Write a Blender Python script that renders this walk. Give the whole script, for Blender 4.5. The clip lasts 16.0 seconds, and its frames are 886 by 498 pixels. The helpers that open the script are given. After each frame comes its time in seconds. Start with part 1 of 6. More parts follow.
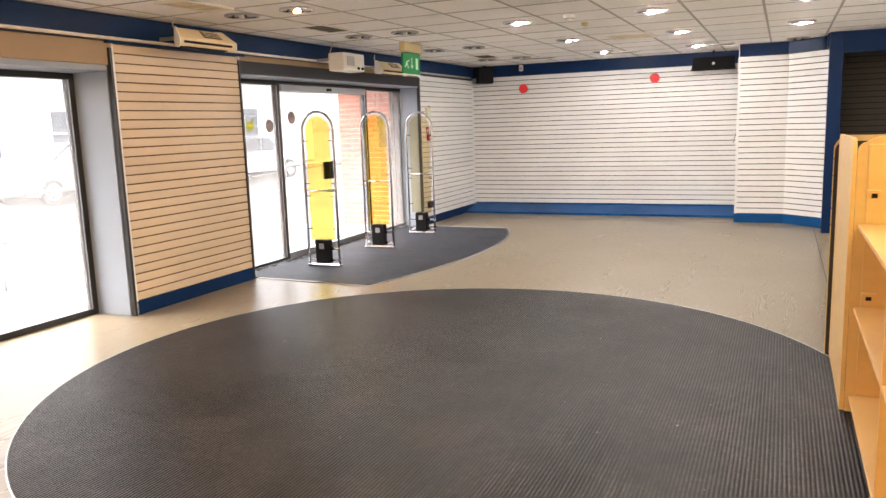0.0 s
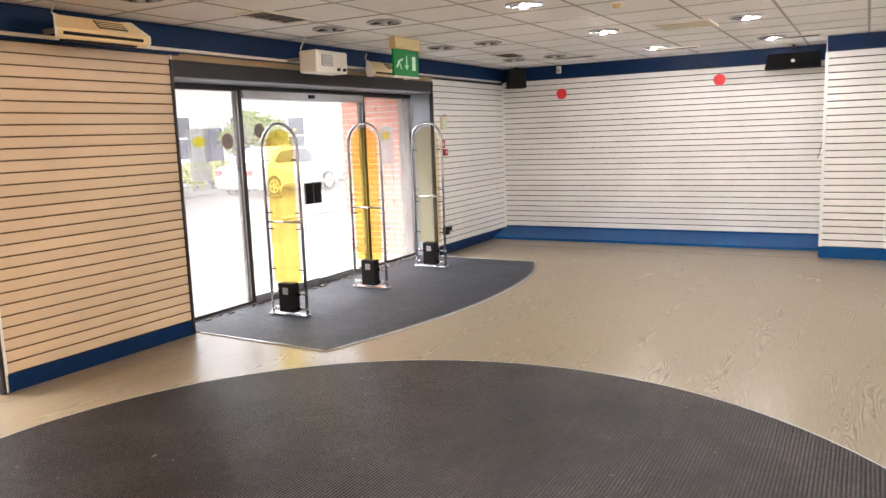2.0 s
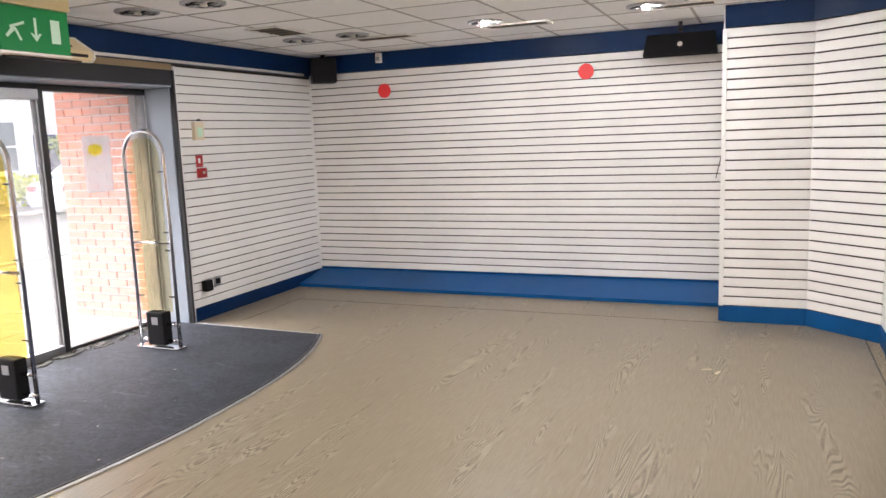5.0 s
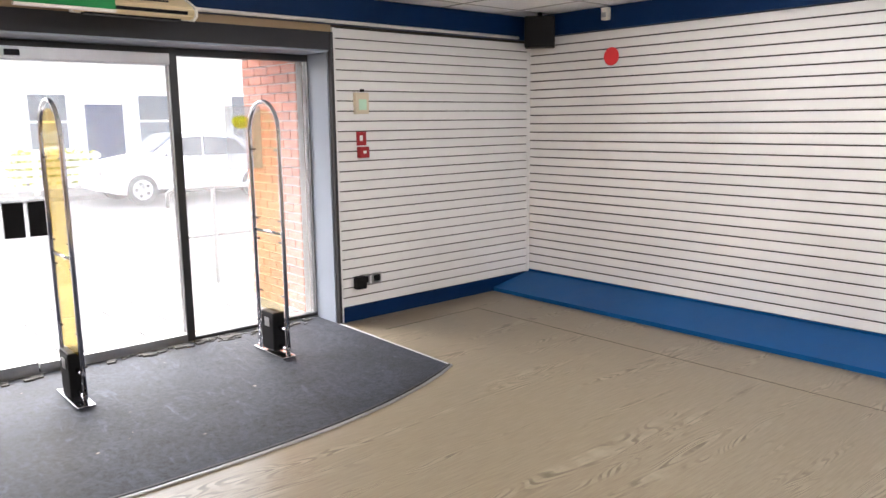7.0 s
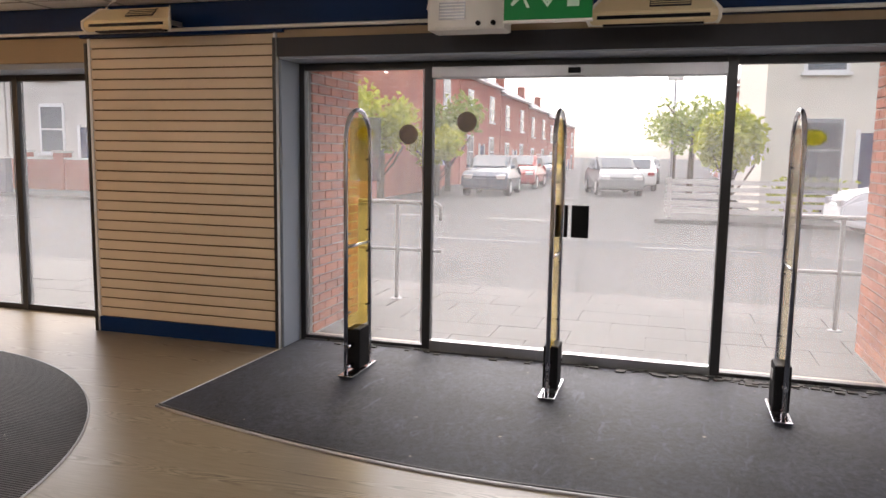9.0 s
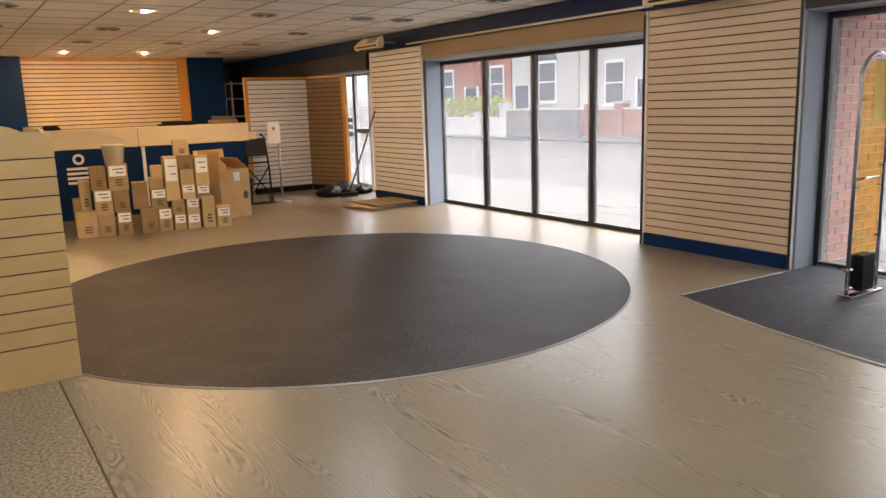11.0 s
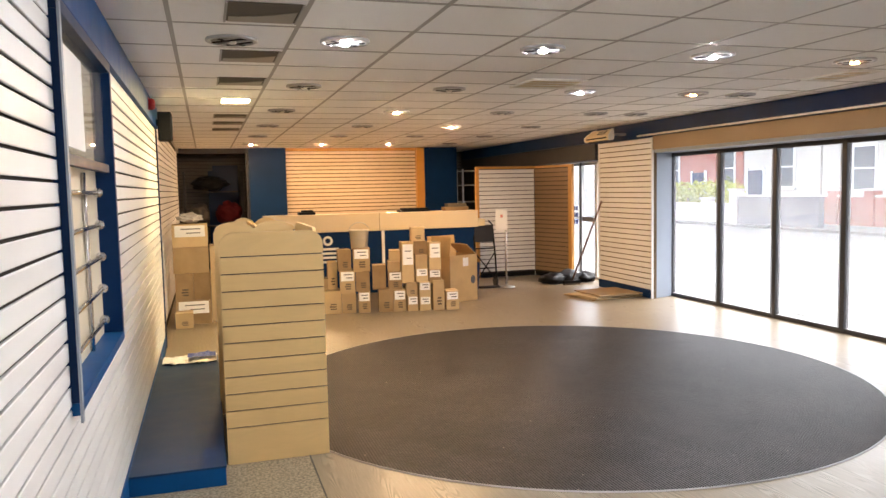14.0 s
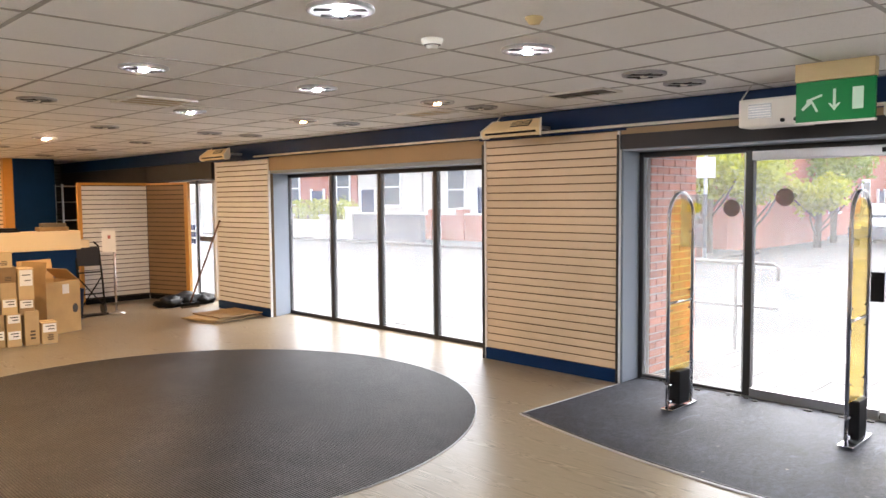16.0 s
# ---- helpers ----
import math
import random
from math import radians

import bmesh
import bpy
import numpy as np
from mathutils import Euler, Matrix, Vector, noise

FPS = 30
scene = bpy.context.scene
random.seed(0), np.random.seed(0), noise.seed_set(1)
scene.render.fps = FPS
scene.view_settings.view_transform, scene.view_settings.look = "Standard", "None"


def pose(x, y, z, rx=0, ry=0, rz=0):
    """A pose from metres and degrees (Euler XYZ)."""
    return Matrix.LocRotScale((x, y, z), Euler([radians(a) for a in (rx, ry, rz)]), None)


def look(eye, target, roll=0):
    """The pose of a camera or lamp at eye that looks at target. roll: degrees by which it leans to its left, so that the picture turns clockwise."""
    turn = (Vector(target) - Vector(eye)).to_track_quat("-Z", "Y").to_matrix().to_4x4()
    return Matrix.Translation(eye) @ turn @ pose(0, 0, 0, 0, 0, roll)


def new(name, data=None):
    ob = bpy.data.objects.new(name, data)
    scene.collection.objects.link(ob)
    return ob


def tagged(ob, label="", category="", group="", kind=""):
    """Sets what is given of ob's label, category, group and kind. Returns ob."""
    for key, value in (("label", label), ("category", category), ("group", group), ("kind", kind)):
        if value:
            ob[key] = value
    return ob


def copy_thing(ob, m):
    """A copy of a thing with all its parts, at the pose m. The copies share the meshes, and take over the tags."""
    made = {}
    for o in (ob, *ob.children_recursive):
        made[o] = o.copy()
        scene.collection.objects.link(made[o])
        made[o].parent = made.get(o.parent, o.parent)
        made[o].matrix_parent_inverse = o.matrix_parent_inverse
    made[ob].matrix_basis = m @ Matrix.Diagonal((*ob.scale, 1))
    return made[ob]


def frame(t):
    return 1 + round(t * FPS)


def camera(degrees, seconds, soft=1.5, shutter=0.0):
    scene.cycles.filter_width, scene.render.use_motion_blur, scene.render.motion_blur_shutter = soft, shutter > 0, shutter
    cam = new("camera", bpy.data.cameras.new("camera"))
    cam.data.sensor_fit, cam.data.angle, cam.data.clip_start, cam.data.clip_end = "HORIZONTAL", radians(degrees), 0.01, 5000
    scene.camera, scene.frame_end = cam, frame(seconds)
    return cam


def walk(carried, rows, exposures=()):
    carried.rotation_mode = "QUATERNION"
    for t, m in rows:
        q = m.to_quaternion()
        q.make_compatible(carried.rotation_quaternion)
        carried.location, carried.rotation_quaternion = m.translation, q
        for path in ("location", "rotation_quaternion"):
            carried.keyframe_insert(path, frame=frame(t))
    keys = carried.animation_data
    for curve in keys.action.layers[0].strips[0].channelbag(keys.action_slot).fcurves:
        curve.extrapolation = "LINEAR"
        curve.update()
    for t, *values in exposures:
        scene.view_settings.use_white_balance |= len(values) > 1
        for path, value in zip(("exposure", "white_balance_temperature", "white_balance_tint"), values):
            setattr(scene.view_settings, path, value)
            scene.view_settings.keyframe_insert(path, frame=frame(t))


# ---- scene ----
cam = camera(60.7, 16.0, shutter=0.0)
PATH = [
    (0, (4.974, 0.003, 1.517), (4.162, 1.801, 1.193), -1.9),
    (0.5, (4.974, 0.457, 1.484), (4.1, 2.228, 1.166), -2.0),
    (1, (4.843, 0.943, 1.516), (3.909, 2.684, 1.203), -2.1),
    (1.5, (4.852, 1.421, 1.544), (3.868, 3.134, 1.235), -2.2),
    (2, (4.803, 1.935, 1.556), (3.834, 3.659, 1.257), -2.1),
    (2.5, (4.758, 2.471, 1.548), (3.844, 4.226, 1.258), -2.1),
    (3, (4.667, 2.998, 1.542), (3.834, 4.795, 1.259), -2.2),
    (3.5, (4.583, 3.529, 1.574), (3.825, 5.359, 1.294), -2.2),
    (4, (4.587, 4.072, 1.579), (3.877, 5.919, 1.292), -2.1),
    (4.2, (4.6, 4.256, 1.575), (3.886, 6.102, 1.287), -2.2),
    (6.3, (4.82, 6.554, 1.575), (3.653, 8.146, 1.25), -1.0),
    (6.5, (4.842, 6.707, 1.568), (3.579, 8.222, 1.241), -0.8),
    (7, (4.872, 7.165, 1.563), (3.385, 8.461, 1.228), -0.7),
    (7.5, (4.873, 7.712, 1.529), (3.171, 8.706, 1.188), -0.4),
    (8, (4.752, 8.132, 1.475), (2.89, 8.781, 1.137), 0.1),
    (8.5, (4.722, 8.54, 1.453), (2.746, 8.606, 1.145), 0.8),
    (8.7, (4.745, 8.698, 1.441), (2.777, 8.483, 1.158), 0.9),
    (10.8, (5.751, 9.762, 1.469), (4.545, 8.204, 1.127), -1.5),
    (11, (5.778, 9.779, 1.458), (4.698, 8.139, 1.078), -1.8),
    (11.5, (5.83, 9.856, 1.425), (5.085, 8.056, 0.971), -1.6),
    (12, (5.876, 9.864, 1.419), (5.349, 7.993, 0.948), -1.7),
    (12.5, (5.915, 9.832, 1.469), (5.48, 7.922, 1.066), -1.6),
    (13, (5.931, 9.819, 1.542), (5.516, 7.885, 1.241), -1.5),
    (13.5, (5.939, 9.799, 1.591), (5.475, 7.865, 1.377), -1.3),
    (14, (5.915, 9.78, 1.607), (5.322, 7.876, 1.447), -1.2),
    (14.5, (5.87, 9.784, 1.612), (5.088, 7.948, 1.476), -1.2),
    (15, (5.847, 9.809, 1.623), (4.846, 8.082, 1.493), -0.9),
    (15.5, (5.837, 9.792, 1.635), (4.619, 8.211, 1.505), -0.8),
    (16, (5.854, 9.847, 1.671), (4.437, 8.441, 1.537), -0.5),
]
walk(cam, [(t, look(eye, target, roll)) for t, eye, target, roll in PATH], [(0, 3.57, 6900, 14), (2.5, 3.45, 6700, 14), (6.8, 3.40, 6400, 14), (7.5, 3.25, 6500, 16), (8.2, 2.55, 6800, 18), (8.7, 2.25, 6800, 18), (10.8, 2.62, 6500, 14), (11.3, 2.75, 6500, 14), (12.2, 2.95, 6500, 13), (14, 3.24, 6300, 13), (16, 3.2, 6300, 13)])
SKY = 0.126
# pale veil on the panes that imitates the glare of the bright street
GLASS_HAZE = 0.075
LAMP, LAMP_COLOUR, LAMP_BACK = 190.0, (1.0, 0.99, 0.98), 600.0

# ---- light ----
world = bpy.data.worlds.new("sky")
scene.world = world
world.use_nodes = True
wn, wl = world.node_tree.nodes, world.node_tree.links
wn.clear()
w_out = wn.new("ShaderNodeOutputWorld")
w_bg = wn.new("ShaderNodeBackground")
w_sky = wn.new("ShaderNodeTexSky")
w_sky.sky_type = "NISHITA"
w_sky.sun_disc = False
w_sky.sun_elevation = radians(50)
w_sky.sun_rotation = radians(250)
w_sky.air_density, w_sky.dust_density, w_sky.ozone_density = 1.0, 4.0, 1.0
w_bg.inputs["Strength"].default_value = SKY
w_hsv = wn.new("ShaderNodeHueSaturation")
w_hsv.inputs["Saturation"].default_value = 0.35
wl.new(w_sky.outputs[0], w_hsv.inputs["Color"])
wl.new(w_hsv.outputs[0], w_bg.inputs["Color"])
wl.new(w_bg.outputs[0], w_out.inputs["Surface"])

sun_data = bpy.data.lights.new("sun", "SUN")
sun_data.energy, sun_data.angle, sun_data.color = 0.5, radians(30), (1.0, 0.97, 0.93)
sun = new("sun", sun_data)
sun.matrix_world = look((-20, 3, 24), (0, 0, 0))


# ---- materials ----
def nodes_of(m):
    m.use_nodes = True
    nt = m.node_tree
    return nt, nt.nodes, nt.links, nt.nodes["Principled BSDF"]


def ramp(nt, fac, stops):
    r = nt.nodes.new("ShaderNodeValToRGB")
    els = r.color_ramp.elements
    while len(els) < len(stops):
        els.new(0.5)
    for e, (p, c) in zip(els, stops):
        e.position, e.color = p, (*c, 1)
    nt.links.new(fac, r.inputs["Fac"])
    return r.outputs["Color"]


def coords(nt, scale=(1, 1, 1), kind="Object"):
    tc = nt.nodes.new("ShaderNodeTexCoord")
    mp = nt.nodes.new("ShaderNodeMapping")
    mp.inputs["Scale"].default_value = scale
    nt.links.new(tc.outputs[kind], mp.inputs["Vector"])
    return mp.outputs["Vector"]


def world_coords(nt, scale=(1, 1, 1)):
    g = nt.nodes.new("ShaderNodeNewGeometry")
    mp = nt.nodes.new("ShaderNodeMapping")
    mp.inputs["Scale"].default_value = scale
    nt.links.new(g.outputs["Position"], mp.inputs["Vector"])
    return mp.outputs["Vector"]


def noise_tex(nt, vec, scale, detail=4.0, rough=0.55, distort=0.0):
    n = nt.nodes.new("ShaderNodeTexNoise")
    n.inputs["Scale"].default_value = scale
    n.inputs["Detail"].default_value = detail
    n.inputs["Roughness"].default_value = rough
    n.inputs["Distortion"].default_value = distort
    nt.links.new(vec, n.inputs["Vector"])
    return n.outputs["Fac"]


def mix_col(nt, fac, a, b, mode="MIX"):
    m = nt.nodes.new("ShaderNodeMix")
    m.data_type, m.blend_type = "RGBA", mode
    for value, slot in ((fac, m.inputs[0]), (a, m.inputs[6]), (b, m.inputs[7])):
        if isinstance(value, (int, float)):
            slot.default_value = value
        elif isinstance(value, tuple):
            slot.default_value = (*value, 1)
        else:
            nt.links.new(value, slot)
    return m.outputs[2]


def bump(nt, height, strength, dist=0.002):
    b = nt.nodes.new("ShaderNodeBump")
    b.inputs["Strength"].default_value = strength
    b.inputs["Distance"].default_value = dist
    nt.links.new(height, b.inputs["Height"])
    return b.outputs["Normal"]


def surface(name, base, rough=0.5, metal=0.0, vary=0.12, big=1.3, fine=60.0, bumps=0.15, stain=0.0, stain_col=None, spec=0.5, per_piece=0.0):
    """Paint, wood, metal or plastic: base colour with wear at two scales, fine relief, and optional per-piece change."""
    m = bpy.data.materials.new(name)
    nt, n, l, p = nodes_of(m)
    vec = world_coords(nt)
    dark = tuple(c * (1 - vary) for c in base)
    lite = tuple(min(1, c * (1 + vary * 0.5)) for c in base)
    col = ramp(nt, noise_tex(nt, vec, big, 5), [(0.3, dark), (0.7, lite)])
    grain = noise_tex(nt, vec, fine, 3)
    col = mix_col(nt, vary * 0.6, col, ramp(nt, grain, [(0.35, dark), (0.65, lite)]))
    if stain > 0:
        mask = ramp(nt, noise_tex(nt, vec, 3.1, 6, 0.65, 0.6), [(0.56, (0, 0, 0)), (0.74, (stain, stain, stain))])
        col = mix_col(nt, mask, col, stain_col or tuple(c * 0.45 for c in base))
    if per_piece > 0:
        oi = n.new("ShaderNodeObjectInfo")
        lo, hi = 1 - per_piece, 1.0
        col = mix_col(nt, 1.0, col, ramp(nt, oi.outputs["Random"], [(0, (lo, lo, lo)), (1, (hi, hi, hi))]), "MULTIPLY")
    l.new(col, p.inputs["Base Color"])
    rr = n.new("ShaderNodeMapRange")
    rr.inputs["To Min"].default_value = max(0.03, rough - 0.08)
    rr.inputs["To Max"].default_value = min(1, rough + 0.1)
    l.new(noise_tex(nt, vec, big * 4, 4), rr.inputs["Value"])
    l.new(rr.outputs[0], p.inputs["Roughness"])
    p.inputs["Metallic"].default_value = metal
    p.inputs["Specular IOR Level"].default_value = spec
    if bumps > 0:
        l.new(bump(nt, grain, bumps), p.inputs["Normal"])
    return m


def vinyl_floor():
    """Wood-look sheet vinyl: broad tone, fine fibre, and flame-shaped grain figures in scattered columns."""
    m = bpy.data.materials.new("beige wood-look sheet vinyl")
    nt, n, l, p = nodes_of(m)
    vec = world_coords(nt)
    col = ramp(nt, noise_tex(nt, vec, 0.8, 5), [(0.25, (0.178, 0.142, 0.091)), (0.75, (0.232, 0.188, 0.126))])
    fibre = noise_tex(nt, world_coords(nt, (60.0, 4.0, 1)), 1.6, 5, 0.6, 0.2)
    col = mix_col(nt, 0.40, col, ramp(nt, fibre, [(0.3, (0.125, 0.098, 0.062)), (0.7, (0.275, 0.233, 0.172))]))
    field = noise_tex(nt, world_coords(nt, (7.0, 0.9, 1)), 1.0, 2.0, 0.4, 0.5)
    k = n.new("ShaderNodeMath")
    k.operation = "MULTIPLY"
    k.inputs[1].default_value = 135.0
    l.new(field, k.inputs[0])
    si = n.new("ShaderNodeMath")
    si.operation = "SINE"
    l.new(k.outputs[0], si.inputs[0])
    lines = ramp(nt, si.outputs[0], [(0.1, (0, 0, 0)), (0.8, (1, 1, 1))])
    column = ramp(nt, noise_tex(nt, world_coords(nt, (7.5, 0.55, 1)), 1.0, 2.0, 0.5), [(0.515, (0, 0, 0)), (0.615, (0.85, 0.85, 0.85))])
    broken = ramp(nt, noise_tex(nt, vec, 9.0, 3), [(0.38, (0.15, 0.15, 0.15)), (0.62, (1, 1, 1))])
    mask = mix_col(nt, 1.0, mix_col(nt, 1.0, lines, column, "MULTIPLY"), broken, "MULTIPLY")
    col = mix_col(nt, mask, col, (0.070, 0.048, 0.024))
    pale = ramp(nt, si.outputs[0], [(0.0, (0.5, 0.5, 0.5)), (0.08, (0, 0, 0))])
    pale = mix_col(nt, 1.0, mix_col(nt, 1.0, pale, column, "MULTIPLY"), broken, "MULTIPLY")
    col = mix_col(nt, pale, col, (0.37, 0.32, 0.235))
    dirt = ramp(nt, noise_tex(nt, vec, 30, 6, 0.7), [(0.64, (0, 0, 0)), (0.8, (0.3, 0.3, 0.3))])
    col = mix_col(nt, dirt, col, (0.14, 0.105, 0.066))
    l.new(col, p.inputs["Base Color"])
    rr = n.new("ShaderNodeMapRange")
    rr.inputs["To Min"].default_value, rr.inputs["To Max"].default_value = 0.27, 0.36
    p.inputs["Specular IOR Level"].default_value = 0.55
    l.new(noise_tex(nt, vec, 1.6, 3), rr.inputs["Value"])
    l.new(rr.outputs[0], p.inputs["Roughness"])
    l.new(bump(nt, fibre, 0.06, 0.001), p.inputs["Normal"])
    return m


def speckled_floor():
    m = bpy.data.materials.new("speckled safety flooring")
    nt, n, l, p = nodes_of(m)
    vec = world_coords(nt)
    col = ramp(nt, noise_tex(nt, vec, 1.2, 4), [(0.3, (0.165, 0.128, 0.074)), (0.7, (0.235, 0.182, 0.112))])
    v = n.new("ShaderNodeTexVoronoi")
    v.inputs["Scale"].default_value = 70
    l.new(vec, v.inputs["Vector"])
    spk = ramp(nt, v.outputs["Distance"], [(0.2, (0.95, 0.95, 0.95)), (0.4, (0, 0, 0))])
    col = mix_col(nt, spk, col, (0.05, 0.034, 0.017))
    col = mix_col(nt, 0.42, col, ramp(nt, noise_tex(nt, vec, 62, 3), [(0.42, (0.12, 0.088, 0.048)), (0.58, (0.58, 0.50, 0.36))]))
    l.new(col, p.inputs["Base Color"])
    p.inputs["Roughness"].default_value = 0.42
    l.new(bump(nt, noise_tex(nt, vec, 140, 2), 0.2, 0.001), p.inputs["Normal"])
    return m


def ribbed_carpet(name, base, rib_pitch, along="Y", dusty=0.75, gloss=0.52, sheen=0.24):
    m = bpy.data.materials.new(name)
    nt, n, l, p = nodes_of(m)
    vec = world_coords(nt)
    col = ramp(nt, noise_tex(nt, vec, 0.9, 5), [(0.3, tuple(c * 0.8 for c in base)), (0.7, tuple(c * 1.2 for c in base))])
    dust = ramp(nt, noise_tex(nt, vec, 2.0, 8, 0.75, 0.25), [(0.42, (0, 0, 0)), (0.63, (dusty, dusty, dusty))])
    col = mix_col(nt, dust, col, tuple(c * 3.2 for c in base))
    if rib_pitch:
        w = n.new("ShaderNodeTexWave")
        w.wave_type, w.bands_direction = "BANDS", "X" if along == "Y" else "Y"
        w.inputs["Scale"].default_value = 0.31416 / rib_pitch
        w.inputs["Distortion"].default_value, w.inputs["Detail"].default_value = 0.0, 0.0
        l.new(vec, w.inputs["Vector"])
        k = ramp(nt, w.outputs["Fac"], [(0.15, (0.16, 0.16, 0.16)), (0.8, (1.8, 1.75, 1.7))])
        col = mix_col(nt, 1.0, col, k, "MULTIPLY")
        l.new(bump(nt, w.outputs["Fac"], 0.6, 0.004), p.inputs["Normal"])
    else:
        l.new(bump(nt, noise_tex(nt, vec, 260, 3), 0.6, 0.003), p.inputs["Normal"])
    tuft = ramp(nt, noise_tex(nt, vec, 34, 5, 0.7), [(0.34, (0.42, 0.42, 0.42)), (0.66, (1.75, 1.72, 1.68))])
    col = mix_col(nt, 1.0, col, tuft, "MULTIPLY")
    sp = ramp(nt, noise_tex(nt, vec, 420, 2), [(0.3, (0.7, 0.7, 0.7)), (0.7, (1.3, 1.3, 1.3))])
    col = mix_col(nt, 1.0, col, sp, "MULTIPLY")
    scuff = noise_tex(nt, world_coords(nt, (1.0, 3.2, 1)), 3.4, 7, 0.7, 1.6)
    col = mix_col(nt, ramp(nt, scuff, [(0.57, (0, 0, 0)), (0.69, (0.6, 0.6, 0.6))]), col, tuple(c * 5.0 for c in base))
    bits = ramp(nt, noise_tex(nt, vec, 23, 2, 0.4), [(0.765, (0, 0, 0)), (0.785, (0.7, 0.7, 0.7))])
    col = mix_col(nt, bits, col, (0.35, 0.31, 0.27))
    l.new(col, p.inputs["Base Color"])
    p.inputs["Roughness"].default_value = gloss
    p.inputs["Specular IOR Level"].default_value = sheen
    return m


def ceiling_tile():
    m = bpy.data.materials.new("mineral fibre ceiling tile")
    nt, n, l, p = nodes_of(m)
    vec = world_coords(nt)
    g = n.new("ShaderNodeNewGeometry")
    tint = ramp(nt, g.outputs["Random Per Island"], [(0, (0.88, 0.87, 0.85)), (1, (0.93, 0.92, 0.90))])
    pits = ramp(nt, noise_tex(nt, vec, 170, 3), [(0.32, (0.85, 0.85, 0.85)), (0.5, (1, 1, 1))])
    col = mix_col(nt, 1.0, tint, pits, "MULTIPLY")
    st = ramp(nt, noise_tex(nt, vec, 1.7, 6, 0.6), [(0.6, (0, 0, 0)), (0.8, (0.3, 0.3, 0.3))])
    col = mix_col(nt, st, col, (0.5, 0.43, 0.32))
    l.new(col, p.inputs["Base Color"])
    p.inputs["Roughness"].default_value = 0.9
    l.new(bump(nt, noise_tex(nt, vec, 170, 3), 0.35, 0.002), p.inputs["Normal"])
    return m


def wood(name, base, rough=0.45, scale=(3.0, 3.0, 30.0), contrast=0.18, per_piece=0.1):
    m = bpy.data.materials.new(name)
    nt, n, l, p = nodes_of(m)
    vec = coords(nt, scale)
    g = noise_tex(nt, vec, 1.3, 6, 0.6, 1.2)
    col = ramp(nt, g, [(0.3, tuple(c * (1 - contrast) for c in base)), (0.7, tuple(min(1, c * (1 + contrast * 0.5)) for c in base))])
    w2 = world_coords(nt)
    col = mix_col(nt, 0.25, col, ramp(nt, noise_tex(nt, w2, 2, 4), [(0.3, tuple(c * 0.8 for c in base)), (0.7, base)]))
    if per_piece:
        oi = n.new("ShaderNodeObjectInfo")
        lo = 1 - per_piece
        col = mix_col(nt, 1.0, col, ramp(nt, oi.outputs["Random"], [(0, (lo, lo, lo)), (1, (1, 1, 1))]), "MULTIPLY")
    l.new(col, p.inputs["Base Color"])
    p.inputs["Roughness"].default_value = rough
    l.new(bump(nt, g, 0.08, 0.001), p.inputs["Normal"])
    return m


def pane_glass(name, tint=(0.97, 0.98, 0.98), rough=0.0, film=0.0):
    """Thin window glass: clear through, with mirror gloss and a thin film, on windows standing in for glare haze."""
    m = bpy.data.materials.new(name)
    nt, n, l, p = nodes_of(m)
    n.remove(p)
    out = n["Material Output"]
    tr = n.new("ShaderNodeBsdfTransparent")
    tr.inputs["Color"].default_value = (*tint, 1)
    gl = n.new("ShaderNodeBsdfGlossy")
    gl.inputs["Roughness"].default_value = rough
    lw = n.new("ShaderNodeLayerWeight")
    lw.inputs["Blend"].default_value = 0.5
    pw = n.new("ShaderNodeMath")
    pw.operation = "POWER"
    pw.inputs[1].default_value = 4.5
    l.new(lw.outputs["Facing"], pw.inputs[0])
    fr = n.new("ShaderNodeMapRange")
    fr.inputs["To Min"].default_value, fr.inputs["To Max"].default_value = 0.025, 0.55
    l.new(pw.outputs[0], fr.inputs["Value"])
    mx = n.new("ShaderNodeMixShader")
    l.new(fr.outputs[0], mx.inputs["Fac"])
    l.new(tr.outputs[0], mx.inputs[1])
    l.new(gl.outputs[0], mx.inputs[2])
    last = mx.outputs[0]
    if film > 0:
        tl = n.new("ShaderNodeBsdfTranslucent")
        tl.inputs["Color"].default_value = (0.95, 0.95, 0.95, 1)
        m2 = n.new("ShaderNodeMixShader")
        k = n.new("ShaderNodeMapRange")
        k.inputs["To Min"].default_value, k.inputs["To Max"].default_value = film * 0.6, film * 1.4
        l.new(noise_tex(nt, world_coords(nt), 2.2, 5), k.inputs["Value"])
        l.new(k.outputs[0], m2.inputs["Fac"])
        l.new(last, m2.inputs[1])
        l.new(tl.outputs[0], m2.inputs[2])
        last = m2.outputs[0]
    l.new(last, out.inputs["Surface"])
    return m


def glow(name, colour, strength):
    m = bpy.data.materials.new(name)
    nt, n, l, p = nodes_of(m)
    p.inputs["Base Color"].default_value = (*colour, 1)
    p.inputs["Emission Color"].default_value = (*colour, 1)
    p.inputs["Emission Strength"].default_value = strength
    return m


def leaf_mat(name, a, b):
    m = bpy.data.materials.new(name)
    nt, n, l, p = nodes_of(m)
    g = n.new("ShaderNodeNewGeometry")
    l.new(ramp(nt, g.outputs["Random Per Island"], [(0, a), (1, b)]), p.inputs["Base Color"])
    p.inputs["Roughness"].default_value = 0.6
    thin = n.new("ShaderNodeBsdfTranslucent")
    l.new(p.inputs["Base Color"].links[0].from_socket, thin.inputs["Color"])
    mx = n.new("ShaderNodeMixShader")
    mx.inputs["Fac"].default_value = 0.45
    l.new(p.outputs[0], mx.inputs[1])
    l.new(thin.outputs[0], mx.inputs[2])
    l.new(mx.outputs[0], n["Material Output"].inputs["Surface"])
    return m


